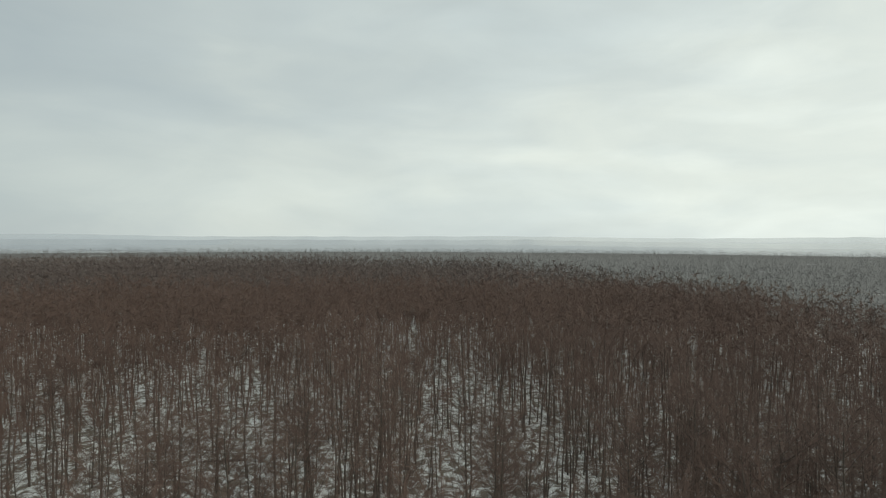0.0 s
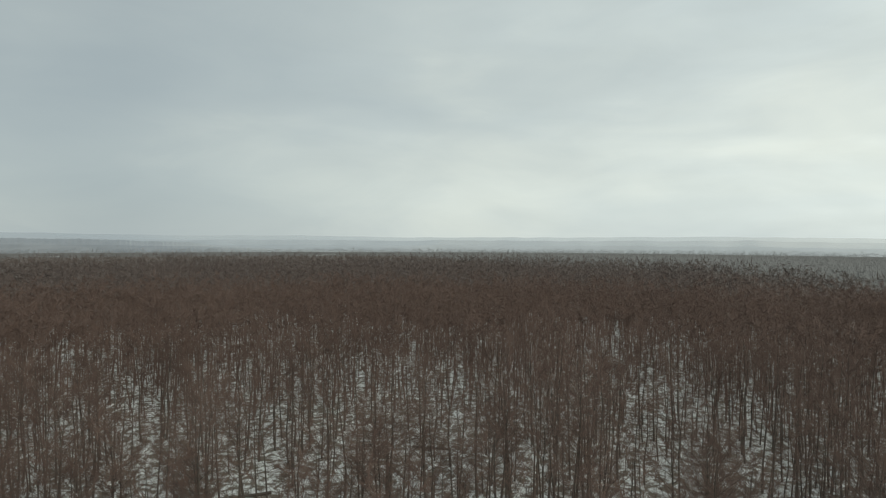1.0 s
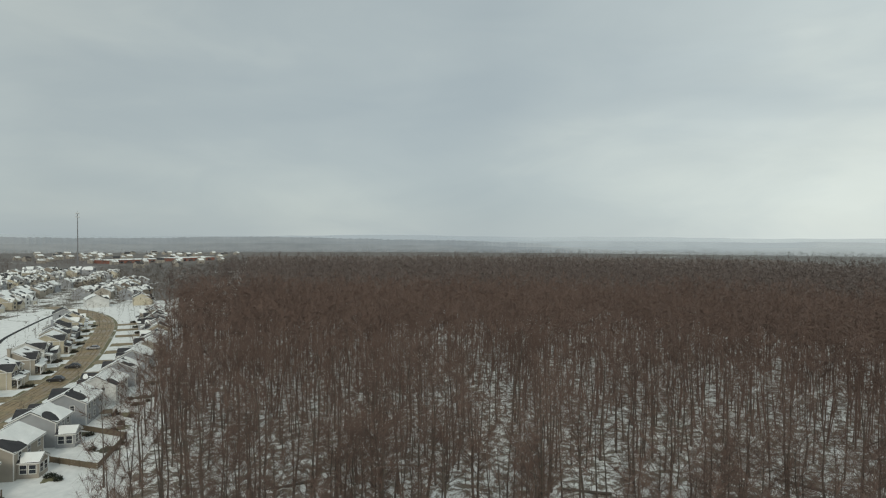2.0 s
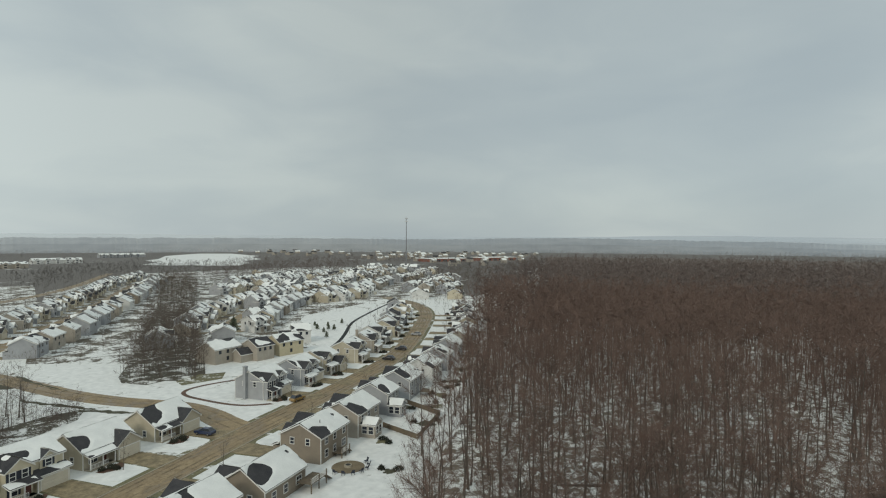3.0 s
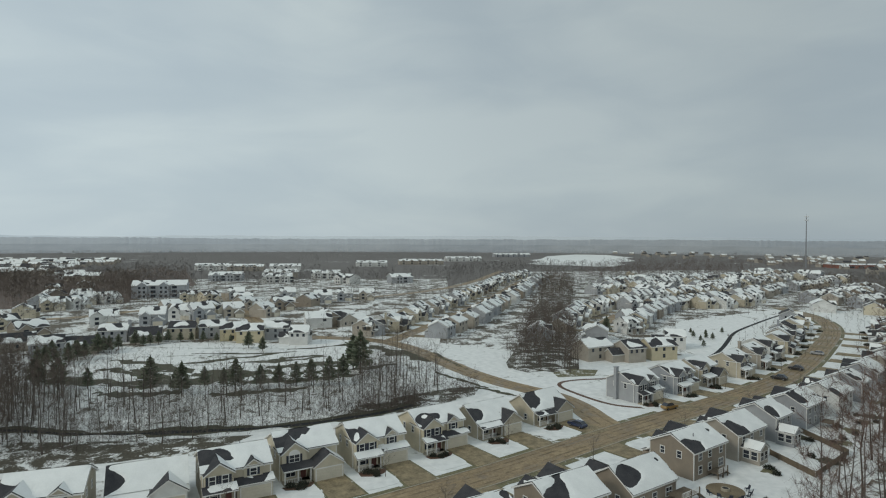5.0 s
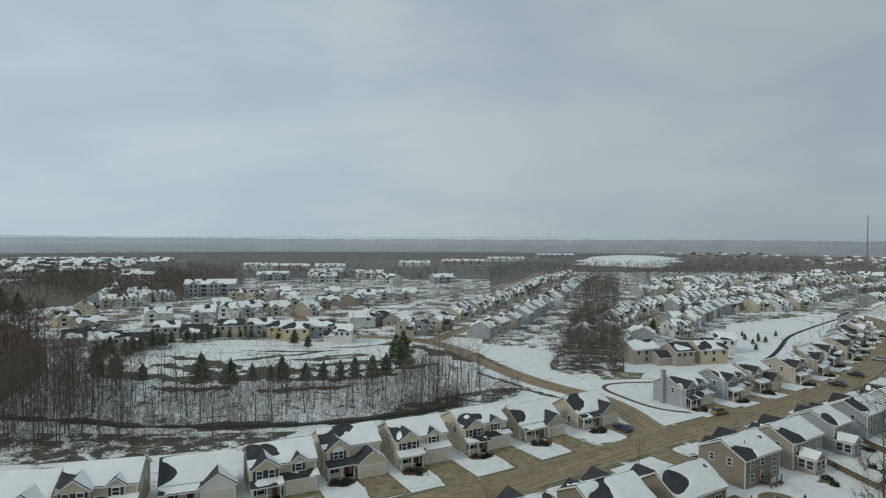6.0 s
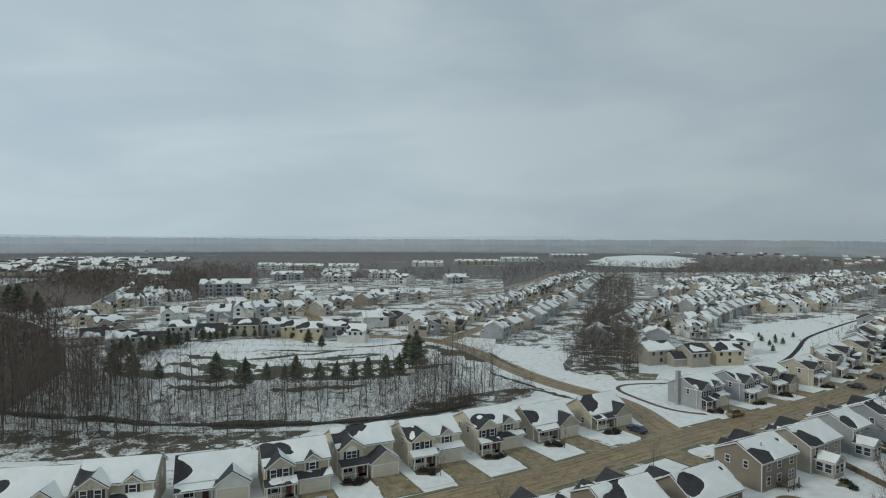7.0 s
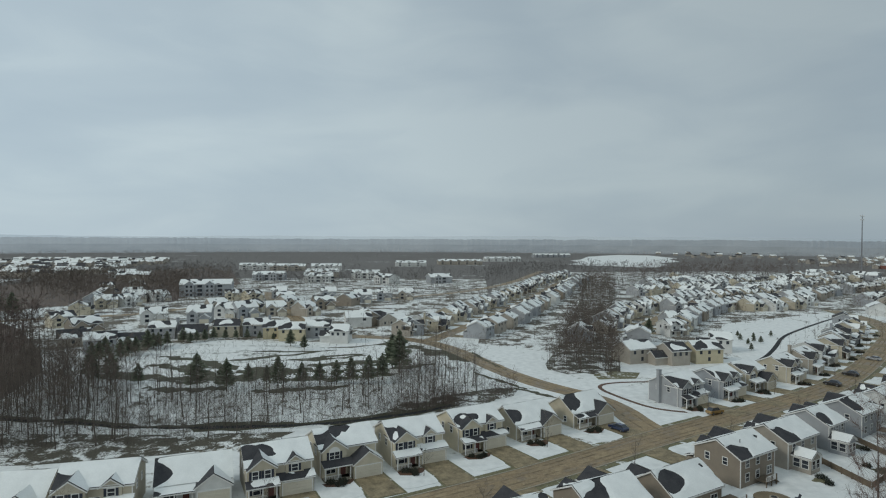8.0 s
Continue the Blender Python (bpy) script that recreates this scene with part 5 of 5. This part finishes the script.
BUILT = [DENSE, [(-165, 372), (-120, 362), (30, 420), (60, 640), (-230, 640)], [(-280, 690), (40, 690), (300, 1270), (150, 1290), (-280, 860)], [(60, 225), (440, 225), (440, 800), (330, 800), (120, 690), (-10, 380), (-10, 240)], [(-160, 215), (0, 240), (0, 400), (-150, 360)]]


DARK_WOOD = [(195, 610), (241, 585), (305, 647), (369, 631), (470, 742), (640, 760), (760, 1000), (559, 1095), (420, 1071), (270, 800)]


def wooded(x, y):
    r = math.hypot(x, y)
    if r < 300 or r > 2000 or any(inside(x, y, o) for o in OPEN_LAND):
        return False
    ahead = seen_sector(x, y, -52, 45)
    if inside(x, y, FOREST) and r < forest_reach(x, y) + 30 and not (ahead and y > 300 and r > 760):
        return False
    density = noise.noise(Vector((x * 0.005, y * 0.005, 7.0))) + 0.55 * noise.noise(Vector((x * 0.016, y * 0.016, 2.0)))
    want = -0.9 if not ahead else -1.5 if inside(x, y, DARK_WOOD) else 0.42 if any(inside(x, y, o) for o in (BUILT[0], BUILT[2], BUILT[3])) else 0.10 if any(inside(x, y, o) for o in BUILT) else -0.45
    return density > want


woods = scatter([(-1500, 200), (1900, -1900), (2000, 2000), (-1500, 2000)], 12.2, g, lambda x, y: math.hypot(x, y) < 900 and wooded(x, y) and seen_sector(x, y, -170, 50))
woods += scatter([(-1500, 0), (-100, -2000), (2000, -2000), (2000, 2000), (-1500, 2000)], 20.0, g, lambda x, y: math.hypot(x, y) >= 900 and wooded(x, y) and seen_sector(x, y, -170, 50))
FAR_LEFT_WOOD = [(-420, 345), (-262, 325), (-232, 372), (-172, 402), (-200, 500), (-262, 610), (-330, 640), (-400, 600), (-440, 480)]
woods = [p for p in woods if not inside(*p, FAR_LEFT_WOOD)] + scatter(FAR_LEFT_WOOD, 7.4, g, lambda x, y: noise.noise(Vector((x * 0.012, y * 0.012, 5))) > -0.28)
GAPS = [[(-330, 800), (-268, 800), (-178, 560), (-178, 474), (-216, 455), (-240, 575)], [(252, 352), (270, 304), (330, 342), (420, 398), (500, 560), (480, 620), (330, 450)], [(-186, 384), (-142, 372), (-112, 390), (-116, 404), (-150, 392), (-184, 404)]]
gap_trees = [p for outline, step, thin in zip(GAPS, (9.0, 9.5, 5.0), (0.85, 0.75, 0.9)) for p in scatter(outline, step, g) if g.rand() < thin]
# bands 0 to 4 take greyer, paler twigs farther off: haze put into colour
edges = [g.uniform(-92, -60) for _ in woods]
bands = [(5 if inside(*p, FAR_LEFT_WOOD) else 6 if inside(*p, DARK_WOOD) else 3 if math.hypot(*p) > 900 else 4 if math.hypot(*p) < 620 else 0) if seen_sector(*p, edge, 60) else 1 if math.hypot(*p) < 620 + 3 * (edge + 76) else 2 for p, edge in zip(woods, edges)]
for band, mat, label in ((0, "far_haze_twig", "grey-brown leafless woods far behind the estate"), (1, "misty_twig", "grey woods with mist mixed into their colour"), (2, "pale_haze_twig", "pale woods with snow haze mixed into their colour"), (3, "hazy_twig", "low grey woods near the horizon"), (4, "far_haze_twig", "grey-brown bare trees round the estates"), (5, "copse_twig", "dense dark brown wood behind the meadow"), (6, "far_brown", "dark bare wood behind the estate rows")):
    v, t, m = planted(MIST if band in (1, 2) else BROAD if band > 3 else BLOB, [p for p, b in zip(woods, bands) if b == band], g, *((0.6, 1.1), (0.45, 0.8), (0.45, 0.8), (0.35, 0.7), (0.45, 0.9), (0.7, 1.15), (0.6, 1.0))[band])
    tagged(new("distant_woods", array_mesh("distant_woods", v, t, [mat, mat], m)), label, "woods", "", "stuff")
v, t, m = planted(BROAD, gap_trees, g, 0.4, 0.8)
tagged(new("estate_wood", array_mesh("estate_wood", v, t, ["bark", "copse_twig"], m)), "bare brown trees between the far buildings", "trees", "", "stuff")
patch("wood_floor", GAPS[0], 0.03, "deep_litter", "leaf litter under bare trees between apartment blocks", thick=0.004)
patch("wood_floor", [(-400, 345), (-262, 325), (-232, 372), (-172, 402), (-237, 642), (-330, 900), (-400, 640), (-370, 480)], 0.02, "deep_litter", "dark leaf litter under far woods", thick=0.01)
patch("estate_ground", [(20, 244), (70, 204), (112, 212), (118, 240), (150, 300), (240, 350), (300, 330), (460, 520), (470, 820), (180, 780), (60, 560)], 0.022, "estate", "thawing snow and dead grass between estate houses")
for i, plan in enumerate(PLANS + FAR_PLANS):
    if plan.name not in used:
        plan.matrix_basis = pose(280 + 22 * i, 660 + 8 * i, 0, 0, 0, 40)
patch("estate_ground", [(-160, 214), (-100, 236), (-50, 244), (-20, 262), (2, 262), (40, 400), (60, 640), (-235, 640), (-172, 400), (-230, 360), (-200, 300)], 0.026, "left_estate", "thawing snow and dead grass round the far estate")

SNOW_LOT = [(-33, 362), (-16, 346), (-10, 310), (-3, 262), (-14, 262), (-22, 288), (-32, 330)]
patch("snow_lot", SNOW_LOT, 0.06, "lawn", "open snow-covered lot between estate houses", "lot")
# young trees and shrubs in the gardens of the estate
garden = [(x, y) for x, y in scatter(BUILT[3] , 7.0, g) if not inside(x, y, MID_WOOD) and g.rand() < 0.5] + [(x, y) for x, y in scatter(BUILT[4], 7.0, g) if g.rand() < 0.32] + [(x, y) for x, y in scatter(BUILT[1], 9.0, g) if g.rand() < 0.35]
garden = [p for p in garden if not inside(*p, SNOW_LOT) and not inside(*p, [(112, 215), (150, 250), (215, 305), (245, 345), (175, 325), (130, 262)])]
v, t, m = planted(GARDEN, garden, g, 0.5, 1.1)
tagged(new("garden_trees", array_mesh("garden_trees", v, t, ["bark", "grey_twig"], m)), "small bare garden trees among the estate houses", "trees", "", "stuff")


def hills(name, radius, height, rough, seed, mat, label, a0=-180, a1=180, fade=1e9, ragged=0.0):
    """A far ridge round the place."""
    s = Shape()
    steps = 1200
    for i in range(steps + 1):
        a = radians(a0 + (a1 - a0) * i / steps)
        top = height + rough * (noise.noise(Vector((math.cos(a) * 3, math.sin(a) * 3, seed))) + 0.25 * noise.noise(Vector((math.cos(a) * 30, math.sin(a) * 30, seed)))) + ragged * noise.noise(Vector((math.cos(a) * 260, math.sin(a) * 260, seed)))
        share = i / steps
        top *= min(1.0, share * fade, (1 - share) * fade)
        for r, z in ((radius * 0.86, 0.0), (radius * 0.93, top * 0.55), (radius, top), (radius * 1.06, -3.0)):
            s.v.append((-math.sin(a) * r, math.cos(a) * r, z))
        if i:
            k = 4 * (i - 1)
            s.f += [(k + j, k + 4 + j, k + 5 + j, k + 1 + j) for j in range(3)]
    tagged(part(name, s, mat), label, "hills", "", "backdrop")


# ridge colours stand in for haze: darkest near, palest farthest
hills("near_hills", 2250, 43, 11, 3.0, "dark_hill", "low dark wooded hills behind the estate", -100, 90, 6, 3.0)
hill_spots = scatter([(-2300, 0), (-2300, 2300), (2300, 2300), (2300, -300)], 19.0, g, lambda x, y: 1900 < math.hypot(x, y) < 2245 and seen_sector(x, y, -72, 45))
# haze over these trees is only the greyed twig colour
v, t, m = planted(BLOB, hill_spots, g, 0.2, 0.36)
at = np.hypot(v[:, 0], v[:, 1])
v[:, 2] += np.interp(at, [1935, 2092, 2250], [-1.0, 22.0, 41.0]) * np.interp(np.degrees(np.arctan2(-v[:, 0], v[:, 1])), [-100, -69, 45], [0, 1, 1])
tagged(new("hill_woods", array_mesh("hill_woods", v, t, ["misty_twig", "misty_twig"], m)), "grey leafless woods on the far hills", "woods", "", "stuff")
hills("misty_hills", 2300, 36, 14, 3.0, "mist_hill", "low hills with grey snow haze put into their colour", -190, -60, 9)
hills("far_hills", 4300, 62, 16, 9.0, "haze_hill", "pale ridge on the horizon, its colour lightened for snow haze")


def cell_tower(x, y, tall):
    base = root("cell_tower", pose(x, y, 0), "tall grey cell tower with antennas", "tower")
    part("mast", Shape().tube((0, 0, 0), (0, 0, tall), 1.1, 0.5, 8), "metal", base)
    for k, z in enumerate((tall - 1.5, tall - 7)):
        part("platform", Shape().tube((0, 0, z), (0, 0, z + 0.3), 2.6, 2.6, 10), "metal", base)
        for i in range(6):
            a = i * math.pi / 3
            part("antenna", Shape().box(2.5 * math.cos(a) - 0.25, 2.5 * math.cos(a) + 0.25, 2.5 * math.sin(a) - 0.25, 2.5 * math.sin(a) + 0.25, z - 0.8, z + 1.8), "trim", base)
    part("lightning_rod", Shape().tube((0, 0, tall), (0, 0, tall + 4), 0.15, 0.05, 5), "metal", base)


cell_tower(652, 882, 82)


def long_store(x, y, heading, long, deep, tall):
    """A low red-brick store: walls with bays, flat parapet roof under snow."""
    base = root("store_building", pose(x, y, 0, 0, 0, heading), "long low red-brick store with a snow-covered flat roof", "store")
    part("wall", Shape().box(-long / 2, long / 2, 0, deep, 0, tall), "red_brick", base)
    part("roof", Shape().box(-long / 2 - 0.6, long / 2 + 0.6, -0.6, deep + 0.6, tall, tall + 0.5), "trim", base)
    tagged(part("snow_cover", Shape().solid([(px, py, tall + 0.5) for px, py in ((-long / 2, 0), (long / 2, 0), (long / 2, deep), (-long / 2, deep))],
                                            [(px, py, tall + 0.8) for px, py in ((-long / 2 + 1, 1), (long / 2 - 1, 1), (long / 2 - 1, deep - 1), (-long / 2 + 1, deep - 1))]), "snow", base), kind="stuff")
    for k in range(int(long / 14)):
        part("shop_window", Shape().box(-long / 2 + 4 + k * 14, -long / 2 + 12 + k * 14, -0.15, 0.05, 0.6, 3.4), "glass", base)


long_store(745, 862, -8, 100, 42, 5.5)
long_store(862, 850, -8, 90, 36, 6.0)


# ---------------------------------------------------------------- cars, gardens and yards
def car(x, y, heading, paint, label, tall=1.5):
    base = root("car", pose(x, y, 0.08, 0, 0, heading), label, "car", "parked cars")
    side = [(-2.25, 0.35), (2.2, 0.35), (2.3, 0.7), (2.1, 0.9), (1.05, 1.0), (-2.1, 1.02), (-2.3, 0.8)]
    part("body", Shape().solid([(px, 0.88, pz) for px, pz in side], [(px, -0.88, pz) for px, pz in side]), "car_" + paint, base)
    roof = [(1.05, 1.0), (0.35, tall - 0.04), (-1.3, tall), (-2.05, 1.02)]
    part("cabin", Shape().solid([(px, 0.80 - (pz > 1.1) * 0.14, pz) for px, pz in roof], [(px, -0.80 + (pz > 1.1) * 0.14, pz) for px, pz in roof]), "glass", base)
    part("roof_panel", Shape().solid([(px, py, tall - 0.01) for px, py in ((0.3, 0.6), (-1.25, 0.6), (-1.25, -0.6), (0.3, -0.6))][::-1], [(px, py, tall + 0.05) for px, py in ((0.25, 0.55), (-1.2, 0.55), (-1.2, -0.55), (0.25, -0.55))][::-1]), "car_" + paint, base)
    for wx in (-1.4, 1.4):
        for wy in (-0.9, 0.72):
            wheel = part("wheel", Shape().tube((wx, wy, 0.33), (wx, wy + 0.18, 0.33), 0.33, 0.33, 12), "tyre", base)
            part("rim", Shape().tube((wx, wy - 0.01, 0.33), (wx, wy + 0.19, 0.33), 0.19, 0.19, 10), "metal", wheel)
    for py in (-0.6, 0.6):
        part("headlight", Shape().box(2.18, 2.3, py - 0.2, py + 0.2, 0.62, 0.76), "trim", base)
    return base


car(42.6, 131.4, 122, "blue", "dark blue car parked on a concrete driveway")
car(70.6, 143.8, 24, "gold", "gold pickup parked beside the grey house", 1.7)
car(-19.6, 93.0, 114, "silver", "snow-dusted silver car on a driveway")
car(119.5, 172.0, 128, "black", "black car parked on a snowy driveway", 1.7)
car(134.0, 184.5, 130, "black", "black car parked beside the street", 1.7)

car(160.0, 209.0, 133, "silver", "silver car parked on a driveway")



def shrub_mesh(seed, wide, tall, count, mat):
    q = np.random.RandomState(seed)
    rows = []
    for _ in range(count):
        a, r, h = q.uniform(0, 2 * np.pi), q.rand() ** 0.5, q.rand()
        p = np.array([math.cos(a) * r * wide * 0.7, math.sin(a) * r * wide * 0.7, tall * 0.75 * h * (1.1 - r * 0.6)])
        rows.append((*p, *(p + q.normal(0, 0.22, 3) + (0, 0, 0.15)), 0.16))
    v, t = slivers(rows)
    return array_mesh(f"shrub_{seed}", v, t, [mat])


SHRUBS = [shrub_mesh(500 + i, 0.9 + 0.25 * (i % 3), 0.9 + 0.3 * (i % 2), 240, "shrub") for i in range(4)]
SMALL = [tree_meshes(f"garden_tree_{i}", bare_tree(520 + i, 4.5 + i, 10, 1, 220, 0.02, 0.25, 1.5, (5, 3, 3), 0.07, 0.8), ("bark", "grey_twig")) for i in range(3)]
q = random.Random(77)
for row, sign in ((ROW_ONE, 1), (ROW_TWO, 1), (ROW_THREE, 1)):
    for k, spec in enumerate(row):
        x, y, a = spec[0], spec[1], radians(spec[2])
        c, s = math.cos(a), math.sin(a)
        for px, py in ((-4.6, -3.6), (-2.4, -3.9), (-3.4, -5.0)):
            px, py = px + q.uniform(-0.7, 0.7), py + q.uniform(-0.6, 0.4)
            tagged(part("shrub", SHRUBS[q.randrange(4)], "shrub", None, "", pose(x + px * c - py * s, y + px * s + py * c, 0, 0, 0, q.uniform(0, 360))), "dark low shrub in a front garden bed", "shrub", "front garden shrubs")
        bed = [(px + q.uniform(-0.3, 0.3), py + q.uniform(-0.3, 0.3)) for px, py in ((-5.6, -2.9), (-5.4, -4.6), (-3.6, -5.6), (-1.4, -5.0), (-0.3, -4.0), (-0.2, -2.9))]
        patch("planting_bed", [(x + px * c - py * s, y + px * s + py * c) for px, py in bed], 0.07, "soil", "dark mulched bed in front of a house", "bed", 0.05)
        if k % 2 == 0:
            px, py = -2.5 + q.uniform(-1, 1), -6.5
            tree_thing(SMALL[k % 3], x + px * c - py * s, y + px * s + py * c, q.uniform(0, 360), q.uniform(0.8, 1.1), "small bare ornamental tree on a front lawn", "lawn trees")

# bare soil along the corner lot and its green strip
ribbon("soil_strip", smooth([(72, 177), (58.3, 176.6), (51, 174), (48.8, 168.6), (51.6, 160), (55, 152), (58.5, 147.5), (65, 145)]), 1.2, 0.05, 0.04, "soil", "reddish bare soil strip round the corner lot", "soil")
patch("grass_patch", [(52, 180), (64, 181), (68, 189), (60, 191), (52, 186)], 0.06, "verge", "thawed green grass beside the copse", "grass", 0.04)

# back yards of the houses by the woods
def fence(points):
    base = root("fence", pose(0, 0, 0), "low brown wooden fence round a back yard", "fence")
    for (ax, ay), (bx, by) in zip(points, points[1:]):
        run = math.hypot(bx - ax, by - ay)
        turn = math.degrees(math.atan2(by - ay, bx - ax))
        for i in range(int(run / 2.4) + 1):
            part("post", Shape().box(-0.06, 0.06, -0.06, 0.06, 0, 1.3), "wood", base, "", pose(ax + (bx - ax) * i * 2.4 / run, ay + (by - ay) * i * 2.4 / run, 0, 0, 0, turn))
        for z in (0.35, 0.75, 1.1):
            part("rail", Shape().box(0, run, -0.02, 0.02, z, z + 0.14), "wood", base, "", pose(ax, ay, 0, 0, 0, turn))
        for i in range(int(run / 0.6)):
            part("slat", Shape().box(i * 0.6, i * 0.6 + 0.57, 0.022, 0.045, 0.1, 1.2), "wood", base, "", pose(ax, ay, 0, 0, 0, turn))


fence([(75.6, 111.0), (76.6, 99.4), (91.4, 109.8), (91.2, 124.5)])


def fire_pit_patio(x, y):
    ring = [(x + 3.1 * math.cos(t), y + 3.1 * math.sin(t)) for t in (2 * math.pi * i / 28 for i in range(28))]
    patch("patio", ring, 0.10, "stone", "round brown stone patio cleared of snow", "patio", 0.09)
    pit = root("fire_pit", pose(x, y, 0.1), "round stone fire pit on the patio", "fire pit")
    part("ring", Shape().tube((0, 0, 0), (0, 0, 0.4), 0.75, 0.7, 14), "kerb", pit)
    part("bowl", Shape().tube((0, 0, 0.38), (0, 0, 0.42), 0.5, 0.5, 14), "tyre", pit)
    for i in range(7):
        t = math.radians(200 + i * 26)
        chair = root("lawn_chair", pose(x + 3.8 * math.cos(t), y + 3.8 * math.sin(t), 0, 0, 0, math.degrees(t) + 90), "dark garden chair facing the fire pit", "chair", "fire pit chairs")
        part("seat", Shape().box(-0.3, 0.3, -0.3, 0.3, 0.38, 0.44), "shutter", chair)
        part("backrest", Shape().solid([(-0.3, -0.3, 0.4), (0.3, -0.3, 0.4), (0.3, -0.24, 0.4), (-0.3, -0.24, 0.4)], [(-0.3, -0.5, 1.0), (0.3, -0.5, 1.0), (0.3, -0.44, 1.0), (-0.3, -0.44, 1.0)]), "shutter", chair)
        for lx in (-0.27, 0.27):
            for ly in (-0.27, 0.27):
                part("leg", Shape().box(lx - 0.03, lx + 0.03, ly - 0.03, ly + 0.03, 0, 0.38), "shutter", chair)


fire_pit_patio(57.2, 95.6)


def sunroom(x, y, heading, paint):
    """A glazed room built against the back of a house."""
    h = House(pose(x, y, 0, 0, 0, heading), paint, paint + "-sided sunroom behind a house", "sunrooms", 900, radians(heading), True)
    h.base.name, h.base["category"] = "sunroom", "sunroom"
    h.ridge_y(-1.7, 1.7, 0, 3.6, 0, 2.9, 0.6, "wall", cover=0.95)
    for wx in (-0.8, 0.8):
        h.window(wx, 0, 0.9, 1.1, 1.5)
    for wy in (1.0, 2.5):
        h.window(-1.7, wy, 0.9, 1.1, 1.5, "left")
        h.window(1.7, wy, 0.9, 1.1, 1.5, "right")
    h.finish()


sunroom(71.4, 106.6, 32, "tan")
sunroom(84.6, 115.4, 33, "grey")


def deck(x, y, heading, long, wide, z):
    base = root("deck", pose(x, y, 0, 0, 0, heading), "raised wooden deck with railing and stairs", "deck")
    for i in range(int(wide / 0.3)):
        part("board", Shape().box(-long / 2, long / 2, i * 0.3, i * 0.3 + 0.27, z - 0.06, z), "wood", base)
    for px in (-long / 2 + 0.1, 0, long / 2 - 0.1):
        part("post", Shape().box(px - 0.08, px + 0.08, 0.0, 0.16, 0, z + 1.0), "wood", base)
    xs = [v for k in range(int(long / 0.35)) for v in (-long / 2 + k * 0.35, -long / 2 + k * 0.35 + 0.08)]
    part("railing", lattice(xs, [z + 0.1, z + 0.16, z + 0.9, z + 1.0], 0.02, 0.08), "trim", base)
    for i in range(int(z / 0.2)):
        part("step", Shape().box(long / 2 + i * 0.28, long / 2 + i * 0.28 + 0.3, 0.2, 1.4, z - 0.2 * (i + 1) - 0.05, z - 0.2 * (i + 1)), "wood", base)


deck(48.4, 90.4, 30, 5.0, 3.2, 1.6)
deck(60.0, 101.0, 31, 3.4, 2.4, 0.9)
deck(101.5, 125.5, 37, 4.0, 3.0, 1.4)

# saplings on the green by the brook
for i, (x, y) in enumerate([(157 + 7.2 * k, 300 + 3.9 * k) for k in range(10)] + [(137, 246.5), (138.6, 244), (137.6, 261), (152.7, 261), (125.5, 227.5), (133, 250), (142, 256), (131, 240)]):
    tree_thing(SMALL[i % 3] if i < 10 else SPRUCE[i % 4], x, y, i * 50, 0.85 if i < 10 else 0.4, "young tree planted on the snowy green" if i < 10 else "small dark conifer on the snowy green", "green saplings", "tree" if i < 10 else "spruce")

# thawed, littered yards and lone trees between the houses and the woods
for k, (x, y, r) in enumerate(((85, 107, 3.0), (96, 116.5, 2.6), (104, 124, 3.0), (117, 134, 3.4), (130, 145, 3.5), (70, 103, 1.6), (62, 89, 1.8), (147, 160, 4.0), (163, 175, 4.0), (89, 121, 2.6), (112, 130, 2.4))):
    ring = [(x + r * (0.7 + 0.5 * noise.noise(Vector((k * 3.1, i * 0.9, 1)))) * math.cos(2 * math.pi * i / 18), y + r * (0.7 + 0.5 * noise.noise(Vector((k * 3.1, i * 0.9, 1)))) * math.sin(2 * math.pi * i / 18)) for i in range(18)]
    patch("bare_yard", ring, 0.05, "verge" if k % 3 else "dead_grass", "thawed muddy patch in a back yard", "yard", 0.04)
    for i in range(2 if k < 11 else 1):
        tagged(part("shrub", SHRUBS[(k + i) % 4], "shrub", None, "", pose(x + r * math.cos(i * 2.2 + k), y + r * math.sin(i * 2.2 + k), 0, 0, 0, k * 40)), "dark low shrub in a back yard", "shrub", "back yard shrubs")
for i, (x, y, size) in enumerate(((77, 80, 0.9), (83, 88, 0.75), (88, 93, 0.9), (96, 102, 0.7), (102, 110, 0.85), (73, 71, 1.0), (106, 119, 0.75), (115, 127, 0.8), (125, 136, 0.8), (75, 76, 1.0))):
    tree_thing(tall_meshes[i % 7], x, y, i * 61, size, "lone leafless tree at the yard's edge", "yard trees")
